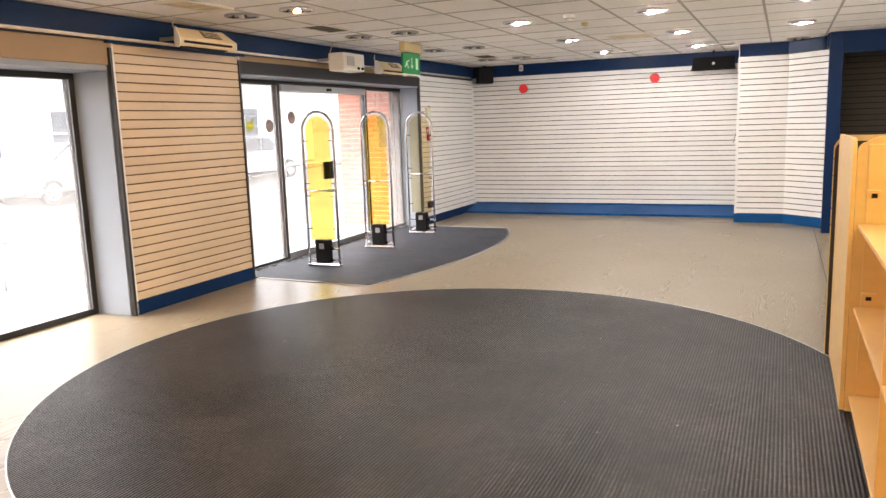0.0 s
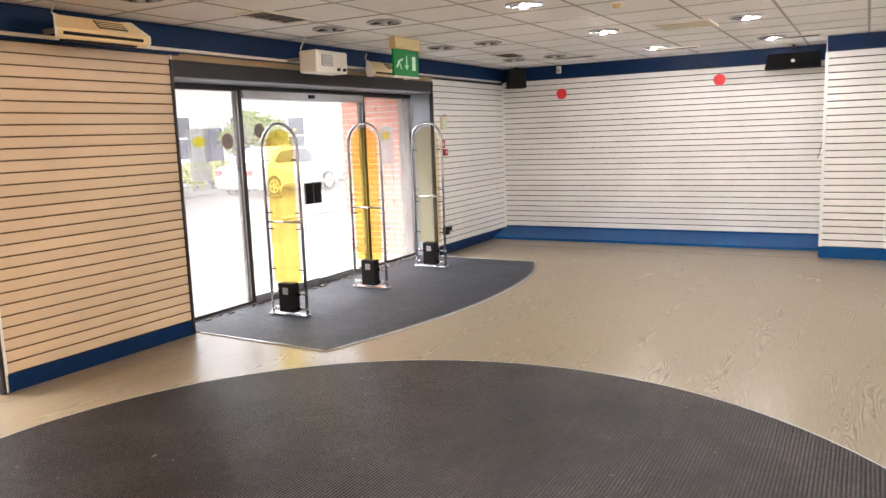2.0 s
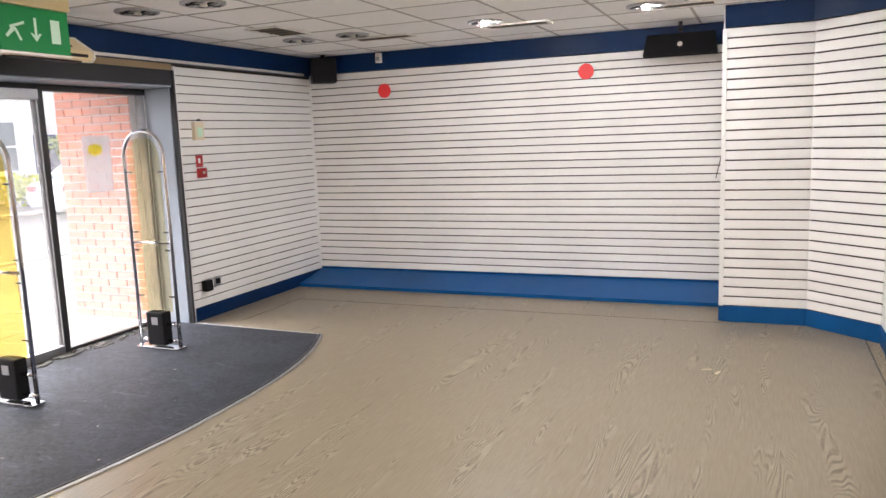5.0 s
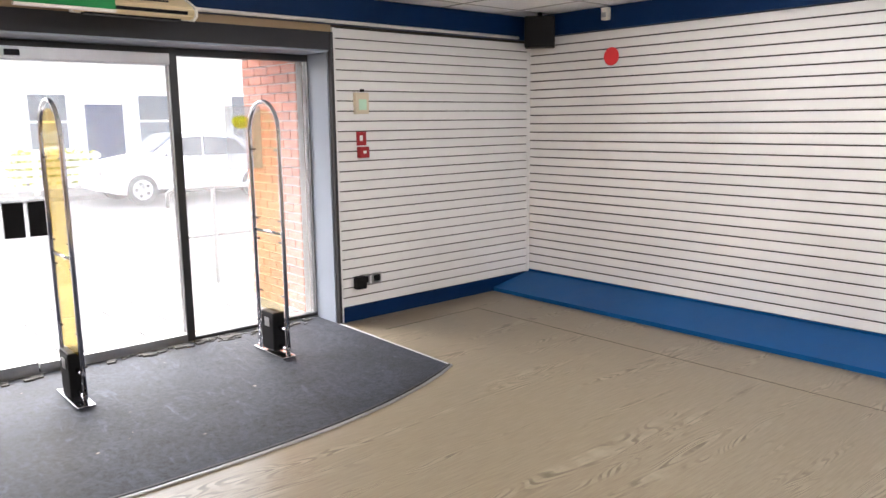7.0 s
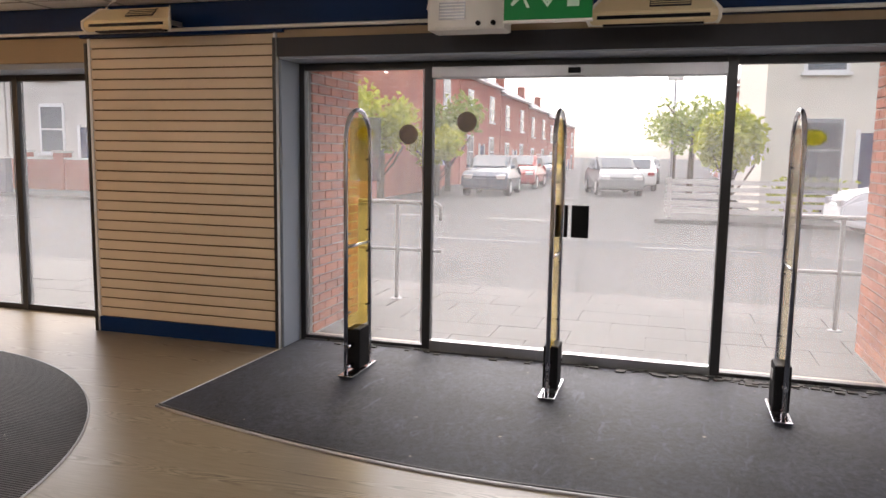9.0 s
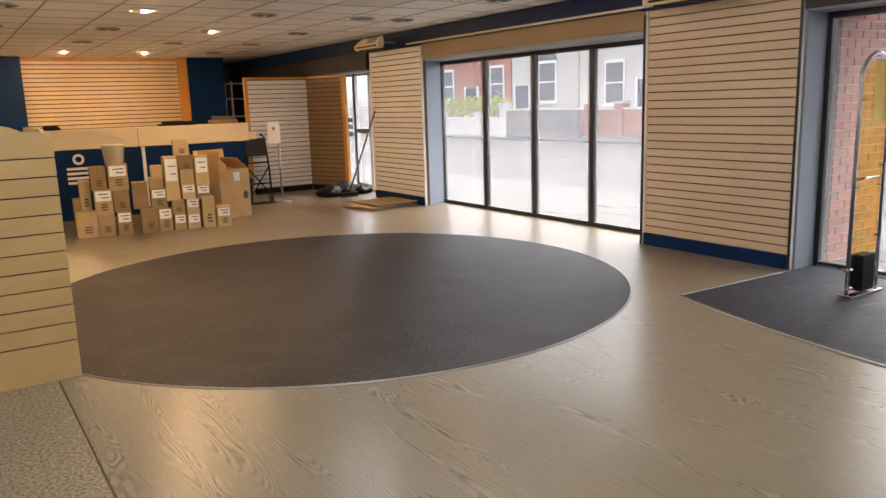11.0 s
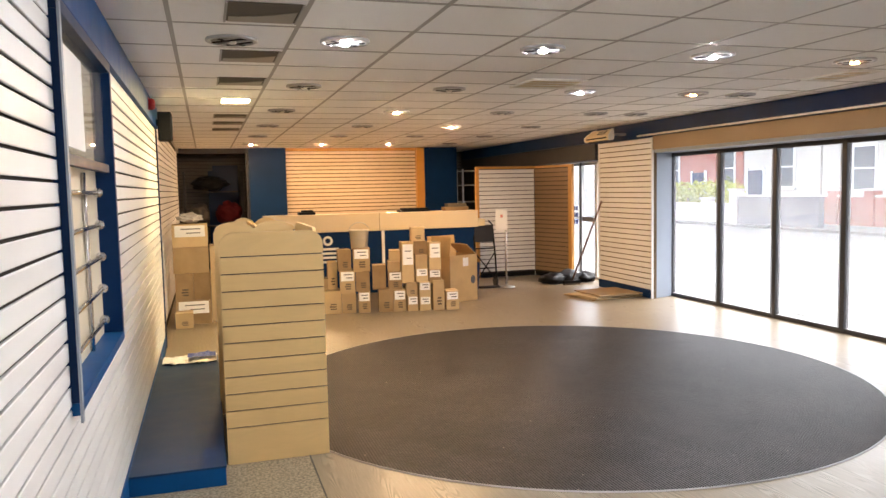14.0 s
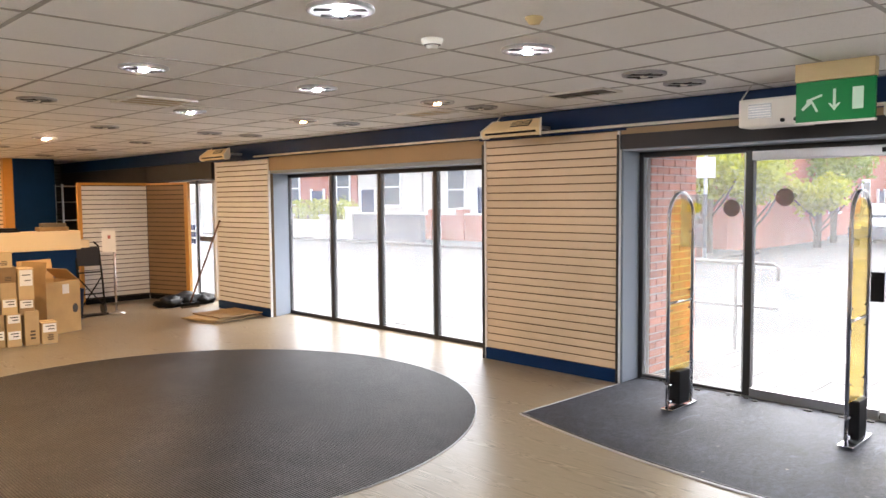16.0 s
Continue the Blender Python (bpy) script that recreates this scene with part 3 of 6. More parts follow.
# shopfront panels
for nm, y1, y0, mat_, z1 in (("wall_front_entrance", 6.24, 4.65, M_SLAT_TAN, 2.25), ("wall_front_corner", 12.5, 10.35, M_SLAT, 2.25), ("wall_front_window", 0.595, -0.9, M_SLAT, 2.25)):
    w_, m_, L_ = slat_wall(nm, (0, y1), (0, y0), 0.12, z1, mat_, 0.06 if nm == "wall_front_window" else 0.44, "slatwall panel between the shopfront windows", M_GROOVE if nm == "wall_front_corner" else M_GROOVE_TAN, gap={"wall_front_entrance": 0.0095, "wall_front_corner": 0.0075}.get(nm, 0.0125))
    strip("baseboard_" + nm[5:], m_, L_, -0.01, 0.008, 0, 0.12, M_NAVY, "dark blue skirting below slatwall", "baseboard")
    strip("edge_trim", m_, 0.022, -0.03, 0.008, 0.0, z1, M_TRIM, "white edge bead of the slatwall", x0=-0.001)
    strip("edge_trim", m_, 0.022, -0.03, 0.008, 0.0, z1, M_TRIM, "white edge bead of the slatwall", x0=L_ - 0.021)
solid("trim_front", cube(-0.42, 0.03, -7.4, 12.449, 2.27, CEIL - 0.005, 0.004), M_NAVY, "navy painted bulkhead along the shopfront", "trim")
solid("trim_front_low", cube(-0.03, 0.028, 4.6, 6.3, 2.25, 2.27), M_NAVY, "navy painted bulkhead edge", "trim")
solid("trim_front_low_2", cube(-0.03, 0.028, -0.95, 0.60, 2.25, 2.27), M_NAVY, "navy painted bulkhead edge", "trim")
solid("shutter_box", cube(-0.40, -0.012, 0.57, 4.65, 2.08, 2.265, 0.004), M_TAN, "tan roller shutter box above the window", "shutter box")
solid("window_soffit", cube(-0.46, -0.03, 0.40, 4.611, 2.036, 2.079), M_JAMB, "pale soffit above the window", "trim")
solid("entrance_header", cube(-0.29, 0.004, 6.245, 10.345, 2.085, 2.215, 0.004), M_HEADER, "dark grey header above the entrance doors", "header")
solid("entrance_header_strip", cube(-0.29, -0.006, 6.245, 10.345, 2.215, 2.268), M_TAN, "tan strip above the entrance header", "trim")
solid("entrance_soffit", cube(-0.36, 0.0, 6.263, 10.314, 2.072, 2.085), M_JAMB, "pale soffit above the entrance", "trim")
bm = bmesh.new()
tube(bm, [(0.045, y, 2.285) for y in (0.3, 4, 8, 12.3)], 0.013, 8)
solid("conduit", bm, M_WHITE, "white cable conduit along the bulkhead", "conduit")
for k, (ya, yb) in enumerate(((6.241, 6.262), (10.315, 10.336), (4.612, 4.633))):
    solid("jamb_%d" % (k + 1), cube(-0.458 if k > 1 else -0.36, -0.031, ya, yb, 0, 2.07), M_JAMB, "pale painted window reveal", "trim")
bm = bmesh.new()
prism(bm, [(-0.031, 0.565), (-0.031, 0.595), (-0.47, 0.445), (-0.47, 0.40), (-0.08, 0.40)], 0, 2.034, "z")
solid("wall_front_infill", cube(-0.46, -0.08, -0.9, 0.399, 0, CEIL), M_PLASTER, "plain wall behind the slatwall panel", "wall")
solid("jamb_4", bm, M_JAMB, "pale painted splayed window reveal", "trim")
for ya, yb in ((6.215, 6.239), (10.325, 10.349), (4.622, 4.647)):
    solid("corner_post", cube(-0.031, 0.014, ya, yb, 0, 2.215, 0.003), M_FRAME, "dark corner post of the shopfront", "trim")

# side wall with a serving hatch
for nm, ya, yb, z0, z1 in (("wall_side_near", 7.0, 10.62, 0.12, 2.27), ("wall_side_hatch", 5.55, 7.0, 0.12, 0.86), ("wall_side_far", 1.45, 5.55, 0.12, 2.27)):
    w_, m_, L_ = slat_wall(nm, (6.378, ya), (6.378, yb), z0, z1, M_SLAT, 0.12, "side wall of white slatwall boards", M_GROOVE, top=min(CEIL, z1 + 0.25) if z1 > 1 else 0.86, pitch=0.0768)
    strip("baseboard_" + nm[5:], m_, L_, -0.01, 0.008, 0, 0.12, M_BLUE, "blue skirting below the slatwall", "baseboard")
m_, L_ = wall_frame((6.378, 1.45), (6.378, 10.62))
strip("trim_side", m_, L_, -0.12, 0.03, 2.27, CEIL - 0.005, M_BLUE, "blue band above the side slatwall")
_, m_, L_ = slat_wall("wall_side_back", (6.415, -5.8), (6.415, 1.41), 0.12, 2.40, M_SLAT, 0.12, "slatwall side wall behind a blue corner strip")
strip("corner_strip", wall_frame((6.378, 1.40), (6.378, 1.45))[0], 0.05, -0.05, 0.012, 0, 2.27, M_NAVY, "navy corner strip on the side wall")
solid("wall_outer", cube(7.2, 7.35, -8.0, 13.0, -0.1, CEIL + 0.05), M_PLASTER, "plain outer side wall", "wall")
solid("wall_end", cube(-0.5, 7.35, 12.72, 12.9, -0.1, CEIL + 0.05), M_PLASTER, "plain outer end wall", "wall")

hatch = thing("serving_hatch", "blue framed serving hatch with glass and chrome rails behind", "hatch", pose(6.378, 5.55, 0.86), kind="structure")
W, H = 1.45, 1.41
for nm, c in (("sill", (-0.028, 0.34, 0.0, W, -0.0, 0.045)), ("head", (-0.028, 0.34, 0.0, W, H - 0.05, H)), ("side", (-0.028, 0.34, 0.0, 0.05, 0.045, H - 0.05)), ("side", (-0.028, 0.34, W - 0.05, W, 0.045, H - 0.05))):
    part(nm, cube(*c, 0.004), M_NAVY if nm != "sill" else M_BLUE, hatch)
part("outer_trim", cube(-0.036, -0.028, W - 0.012, W + 0.02, -0.02, H), M_JAMB, hatch, "pale metal edge strip")
part("back_panel", cube(0.062, 0.075, 0.05, W - 0.05, 0.045, H - 0.05), M_BUCKET, hatch, "cream panel behind the glass")
part("glass", cube(0.012, 0.018, 0.05, W - 0.05, 0.90, H - 0.05), M_GLASS, hatch).visible_shadow = False
part("glazing_bar", cube(-0.004, 0.03, 0.05, W - 0.05, 0.86, 0.90), M_NAVY, hatch)
part("notice", cube(0.006, 0.010, 0.75, W - 0.1, 0.93, 1.3), M_PAPER, hatch, "white paper notice")
for k in range(5):
    z = 0.14 + k * 0.155
    bm = bmesh.new()
    tube(bm, [(0.034, 0.25, z), (0.034, W - 0.1, z)], 0.011, 8)
    part("rail", bm, M_CHROME, hatch, "chrome rail")
    bm = bmesh.new()
    lathe(bm, [(0.004, 0), (0.022, 0.004), (0.024, 0.02), (0.012, 0.03)], 14)
    for v in bm.verts:
        v.co = Vector((0.034, 0.25 - v.co.z, z)) + Vector((v.co.x, 0, v.co.y))
    part("knob", bm, M_CHROME, hatch)
bm = bmesh.new()
tube(bm, [(0.05, 0.55, 0.05), (0.05, 0.55, 0.85)], 0.011, 8)
part("upright", bm, M_CHROME, hatch)

# ---- glazing ----
def glazed(name, label, y_list, z_top, x, foot=0.05, frame_mat=None):
    fm = frame_mat or M_FRAME
    g = thing(name, label, "window", pose(x, 0, 0), kind="structure")
    for y in y_list:
        part("mullion", cube(-0.035, 0.035, y - 0.03, y + 0.03, 0, z_top, 0.004), fm, g)
        part("glazing_bead", cube(0.036, 0.044, y - 0.038, y - 0.0305, 0.05, z_top - 0.05), M_FRAME_GREY, g)
    for ya, yb in zip(y_list, y_list[1:]):
        part("bottom_rail", cube(-0.03, 0.03, ya + 0.03, yb - 0.03, 0, foot, 0.003), fm, g)
        part("top_rail", cube(-0.03, 0.03, ya + 0.03, yb - 0.03, z_top - 0.05, z_top, 0.003), fm, g)
        p = part("pane", cube(-0.004, 0.004, ya + 0.03, yb - 0.03, foot, z_top - 0.05), M_GLASS, g)
        p.visible_shadow = False
    return g


glazed("window_1", "four-light shop window in a black aluminium frame", [0.44, 1.50, 2.505, 3.51, 4.585], 2.035, -0.44)
door = glazed("door_1", "glazed shop entrance with side lights in black frames", [6.272, 7.265, 9.26, 10.336], 2.07, -0.335, foot=0.04)
part("door_header", cube(-0.05, 0.06, 7.295, 9.23, 1.955, 2.03, 0.004), M_FRAME_GREY, door, "grey operator box above the sliding door")
part("kick_rail", cube(-0.02, 0.045, 7.295, 8.255, 0.0, 0.085, 0.004), M_STEEL, door, "scuffed metal bottom rail")
part("kick_rail", cube(-0.02, 0.045, 8.265, 9.23, 0.0, 0.075, 0.004), M_STEEL, door, "scuffed metal bottom rail")
part("threshold", cube(-0.06, 0.05, 6.3, 10.31, 0.0, 0.016), M_STEEL, door)
part("sensor", cube(0.06, 0.09, 8.24, 8.32, 1.975, 2.01, 0.004), M_BLACK, door)
for y in (7.108, 7.538):
    bm = bmesh.new()
    ring = []
    for i in range(48):
        r = 0.075 if i % 2 else 0.068
        a = 2 * math.pi * i / 48
        ring.append((y + r * math.cos(a), (1.567 if y < 7.4 else 1.656) + r * math.sin(a)))
    prism(bm, ring, 0.005, 0.0065, "x")
    part("round_sticker", bm, M_STICKER, door, "grey round sticker on the glass")
part("black_plate", cube(0.005, 0.03, 8.15, 8.265, 0.882, 1.102, 0.004), M_BLACK, door, "black plate on the glass door")
part("black_plate", cube(0.005, 0.03, 8.29, 8.406, 0.882, 1.102, 0.004), M_BLACK, door, "black plate on the glass door")
for y0, y1 in ((6.65, 6.89), (9.635, 9.915)):
    s = part("poster", cube(-0.009, -0.0055, y0, y1, 1.225, 1.685), M_POSTER, door, "grey poster seen from behind")
    bm = bmesh.new()
    prism(bm, [(y0 + 0.12 + 0.075 * math.cos(a * 0.5236), 1.57 + 0.05 * math.sin(a * 0.5236)) for a in range(12)], -0.0055, -0.004, "x")
    part("print", bm, M_YELLOW, s, "yellow print")
side = glazed("window_2", "white framed side entrance glazing", [-3.3, -2.75, -2.29, -1.72, -1.03], 2.0, -0.44, frame_mat=M_TRIM)
part("dark_edge", cube(0.036, 0.05, -2.262, -2.235, 0.0, 2.0), M_FRAME, side)
part("push_bar", cube(0.005, 0.05, -2.2, -1.78, 0.98, 1.06, 0.006), M_FRAME_GREY, side, "grey push bar")
for k in range(6):
    part("sticker", cube(0.0045, 0.006, -2.62 + 0.1 * (k % 2), -2.54 + 0.1 * (k % 2), 0.92 + 0.12 * (k // 2), 1.0 + 0.12 * (k // 2)), M_LILAC, side, "small blue sticker")
solid("shutter_box_2", cube(-0.40, 0.0, -3.4, -1.02, 2.0, 2.268), M_HEADER, "dark header above the side entrance", "header")

# ---- outer shell and back of the shop ----
solid("facade_above", cube(-1.45, -0.48, -8.0, 13.0, 2.55, 4.2), M_FARBRICK, "brick facade above the shopfront", "wall")
solid("facade_soffit", cube(-0.50, -0.42, -8.0, 13.0, 2.075, 2.56), M_FARBRICK, "facade above the glazing", "wall")
solid("facade_back", cube(-0.62, -0.46, -8.0, -3.33, 0, 2.075), M_FARBRICK, "brick facade", "wall")
solid("facade_corner", cube(-0.62, -0.46, 10.99, 13.0, 0, 2.075), M_FARBRICK, "brick facade", "wall")
# dark colour stands in for the unlit corner behind the screen
solid("wall_front_back", cube(-0.46, 0.0, -8.0, -3.33, 0, CEIL), M_HEADER, "wall at the back of the shop, coloured dark for shade", "wall")

_, m_, L_ = slat_wall("wall_back", (1.62, -5.8), (4.36, -5.8), 0.1, 2.42, M_SLAT_TAN, 0.15, "maple slatwall behind the counter in warm light", M_GROOVE_TAN, gap=0.019)
strip("trim_back", m_, L_, -0.01, 0.02, 2.42, CEIL - 0.005, M_ORANGE, "orange wooden trim")
solid("column_1", cube(4.36, 5.08, -5.85, -5.62, 0, CEIL - 0.004, 0.006), M_NAVY, "navy painted column beside the counter wall", "column")
solid("column_2", cube(0.77, 1.48, -5.85, -5.62, 0, CEIL - 0.004, 0.006), M_NAVY, "navy painted column beside the counter wall", "column")
solid("column_trim", cube(1.48, 1.64, -5.80, -5.66, 0, CEIL - 0.004, 0.004), M_ORANGE, "orange varnished wooden edge", "trim")
solid("column_trim_2", cube(5.08, 5.13, -5.85, -5.66, 0, CEIL - 0.004, 0.004), M_HEADER, "dark metal edge strip", "trim")
# the store's shade is put into the dark board colour
slat_wall("wall_store", (-0.3, -7.6), (7.1, -7.6), 0.1, 2.45, M_SLAT_SHADED, 0.15, "slatted wall of the unlit store behind, shade put into its colour")
solid("wall_store_head", cube(5.13, 6.38, -5.85, -5.75, 2.38, CEIL), M_HEADER, "dark head above the store opening", "trim")

# outdoors
solid("ground", cube(-400, 400, -400, 400, -0.6, -0.11), M_ASPHALT, "open ground", "ground")
pavement = solid("pavement", cube(-3.1, -0.47, -60, 60, -0.10, -0.022), M_PAVE, "pale paved footway in front of the shop", "pavement")
solid("kerb", cube(-3.22, -3.1, -60, 60, -0.10, -0.02, 0.01), M_PAVE, "grey kerb stones", "kerb")
solid("road", cube(-13.2, -3.22, -60, 60, -0.105, -0.09), M_ASPHALT, "grey asphalt street", "road")
solid("side_road", cube(-120, -13.2, 0.6, 8.6, -0.106, -0.088), M_ASPHALT, "grey asphalt side street", "road")
solid("far_pavement", cube(-17, -13.2, -60, 0.6, -0.10, 0.0), M_PAVE, "paved footway across the street", "pavement")
solid("far_pavement_2", cube(-17, -13.2, 8.6, 60, -0.10, 0.0), M_PAVE, "paved footway across the street", "pavement")
for k in range(14):
    solid("road_marking", cube(-8.3, -8.18, -24 + k * 3.6, -22 + k * 3.6, -0.09, -0.086), M_LINE, "worn white centre line dash", "road marking")
bm = bmesh.new()
for y in (4.0, 6.5):
    box(bm, -12.9, -12.6, y - 1.8, y - 0.2, -0.09, -0.086)
solid("give_way_line", bm, M_LINE, "worn white give way line", "road marking")

# ---- ceiling fittings ----
def ring_bm(r0, r1, z0, z1, seg=28):
    bm = bmesh.new()
    rows = [[bm.verts.new((r * math.cos(2 * math.pi * j / seg), r * math.sin(2 * math.pi * j / seg), z)) for j in range(seg)] for r, z in ((r1, z1), (r1, z0 + 0.003), (r1 - 0.006, z0), (r0, z0), (r0, z1))]
    for a, b in zip(rows, rows[1:]):
        for j in range(seg):
            bm.faces.new((a[j], a[(j + 1) % seg], b[(j + 1) % seg], b[j])).smooth = True
    return bm


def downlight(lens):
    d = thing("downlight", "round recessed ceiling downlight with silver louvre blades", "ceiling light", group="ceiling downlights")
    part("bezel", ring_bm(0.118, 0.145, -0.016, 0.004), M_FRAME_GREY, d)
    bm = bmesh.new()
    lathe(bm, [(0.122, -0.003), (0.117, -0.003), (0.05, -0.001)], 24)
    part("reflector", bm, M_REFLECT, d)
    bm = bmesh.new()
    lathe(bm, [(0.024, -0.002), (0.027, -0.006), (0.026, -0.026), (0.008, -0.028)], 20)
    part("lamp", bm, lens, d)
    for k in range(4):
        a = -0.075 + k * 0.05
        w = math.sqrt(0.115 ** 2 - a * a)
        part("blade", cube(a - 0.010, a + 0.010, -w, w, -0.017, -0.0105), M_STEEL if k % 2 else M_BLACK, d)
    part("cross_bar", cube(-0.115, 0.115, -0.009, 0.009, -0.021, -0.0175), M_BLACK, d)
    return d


UNLIT, FILL_LIT, WARM, AMBER = downlight(M_WHITE), downlight(M_LENS_FILL), downlight(M_LENS_WARM), downlight(M_LENS_AMBER)
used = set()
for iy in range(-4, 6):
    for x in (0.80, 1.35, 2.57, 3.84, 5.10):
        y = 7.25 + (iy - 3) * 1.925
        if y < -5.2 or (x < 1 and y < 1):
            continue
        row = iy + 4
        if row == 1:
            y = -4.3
        # only the back-wall row really glows; the other two warm lamps are added
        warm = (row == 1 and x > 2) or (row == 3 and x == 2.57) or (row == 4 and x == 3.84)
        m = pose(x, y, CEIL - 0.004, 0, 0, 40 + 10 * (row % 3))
        kind_ = (WARM if warm else UNLIT) if y < 2.5 else UNLIT if x < 1.5 or (x > 4.5 and y > 10) or (x > 3 and y < 4) else FILL_LIT
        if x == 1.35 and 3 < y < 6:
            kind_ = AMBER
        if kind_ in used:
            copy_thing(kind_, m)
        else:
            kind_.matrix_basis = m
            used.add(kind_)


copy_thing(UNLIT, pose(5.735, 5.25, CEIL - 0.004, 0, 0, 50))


def vent(w, d, material, label):
    v = thing("ceiling_vent", label, "ceiling vent")
    part("frame", cube(-w / 2, w / 2, -d / 2, -d / 2 + 0.02, -0.014, 0.0), M_WHITE, v)
    part("frame", cube(-w / 2, w / 2, d / 2 - 0.02, d / 2, -0.014, 0.0), M_WHITE, v)
    part("frame", cube(-w / 2, -w / 2 + 0.02, -d / 2 + 0.02, d / 2 - 0.02, -0.014, 0.0), M_WHITE, v)
    part("frame", cube(w / 2 - 0.02, w / 2, -d / 2 + 0.02, d / 2 - 0.02, -0.014, 0.0), M_WHITE, v)
    part("backing", cube(-w / 2 + 0.02, w / 2 - 0.02, -d / 2 + 0.02, d / 2 - 0.02, -0.006, 0.0), material, v)
    for k in range(4):
        y = -d / 2 + 0.05 + k * (d - 0.1) / 3
        part("slat", cube(-w / 2 + 0.02, w / 2 - 0.02, y - 0.006, y + 0.006, -0.012, -0.006), M_VOID if material is M_VOID else M_WHITE, v)
    return v


def open_vent(w, d):
    """An open air slot, drawn flat: a dark plate for its shaded throat, a curved tan deflector sheet."""
    v = thing("ceiling_vent", "open ceiling air slot with a curved tan deflector", "ceiling vent", group="open air slots above the side aisle")
    # flat plate, its dark colour standing in for the depth of the recess
    part("throat", cube(-w / 2, w / 2, -d / 2, d / 2, -0.004, 0.0), M_VOID, v)
    bm = bmesh.new()
    prism(bm, [(-w / 2 + 0.01, -d / 2)] + [(-w / 2 + 0.01 + (w - 0.02) * k / 8, -d / 2 + d * (0.62 - 0.34 * math.sin(math.pi * 0.5 * k / 8))) for k in range(9)] + [(w / 2 - 0.01, -d / 2)], -0.007, -0.004, "z")
    part("deflector", bm, M_DEFLECTOR, v, "curved tan deflector")
    for x in (-w / 2 - 0.012, w / 2):
        part("edge", cube(x, x + 0.012, -d / 2, d / 2, -0.010, 0.0), M_GRID, v)
    return v


slot = open_vent(0.34, 0.40)
slot.matrix_basis = pose(5.61, 5.95, CEIL - 0.006)
for y in (4.73, 3.6, 0.8, -0.1, -1.1):
    copy_thing(slot, pose(5.61, y, CEIL - 0.006))
for x, y, w, d in ((0.9, 6.45, 0.28, 0.56), (1.0, 10.5, 0.3, 0.5), (1.5, 11.4, 0.56, 0.2), (2.75, 11.4, 0.56, 0.2), (4.05, 11.2, 0.56, 0.2)):
    vent(w, d, M_VOID, "open dark ceiling vent with tan slats").matrix_basis = pose(x, y, CEIL - 0.006)
vent(0.5, 0.5, M_BRASS, "square beige ceiling air grille").matrix_basis = pose(3.11, 3.86, CEIL - 0.006)
vent(0.5, 0.5, M_BRASS, "square beige ceiling air grille").matrix_basis = pose(3.30, 9.3, CEIL - 0.006)
vent(0.28, 0.56, M_BRASS, "long beige ceiling air grille").matrix_basis = pose(0.86, 4.7, CEIL - 0.006)
lp = thing("light_panel", "small lit square ceiling light panel", "ceiling light", pose(5.61, 2.37, CEIL - 0.006))
part("frame", cube(-0.14, 0.14, -0.15, 0.15, -0.012, 0.0, 0.002), M_WHITE, lp)
part("diffuser", cube(-0.12, 0.12, -0.13, 0.13, -0.016, -0.012), M_PANEL_LIT, lp)

sd = thing("smoke_detector", "white round smoke detector on the ceiling", "smoke detector", pose(3.13, 7.08, CEIL - 0.006))
bm = bmesh.new()
lathe(bm, [(0.055, 0.0), (0.055, -0.014), (0.046, -0.03), (0.03, -0.034), (0.028, -0.046), (0.012, -0.05)], 24)
part("body", bm, M_WHITE, sd)
part("grille", ring_bm(0.033, 0.044, -0.034, -0.028), M_VOID, sd)
sp = thing("sprinkler_cap", "brass coloured ceiling sprinkler cap", "sprinkler", pose(3.12, 7.72, CEIL - 0.006))
bm = bmesh.new()
lathe(bm, [(0.04, 0.0), (0.042, -0.008), (0.03, -0.022), (0.026, -0.03), (0.008, -0.034)], 20)
part("cap", bm, M_BRASS, sp)


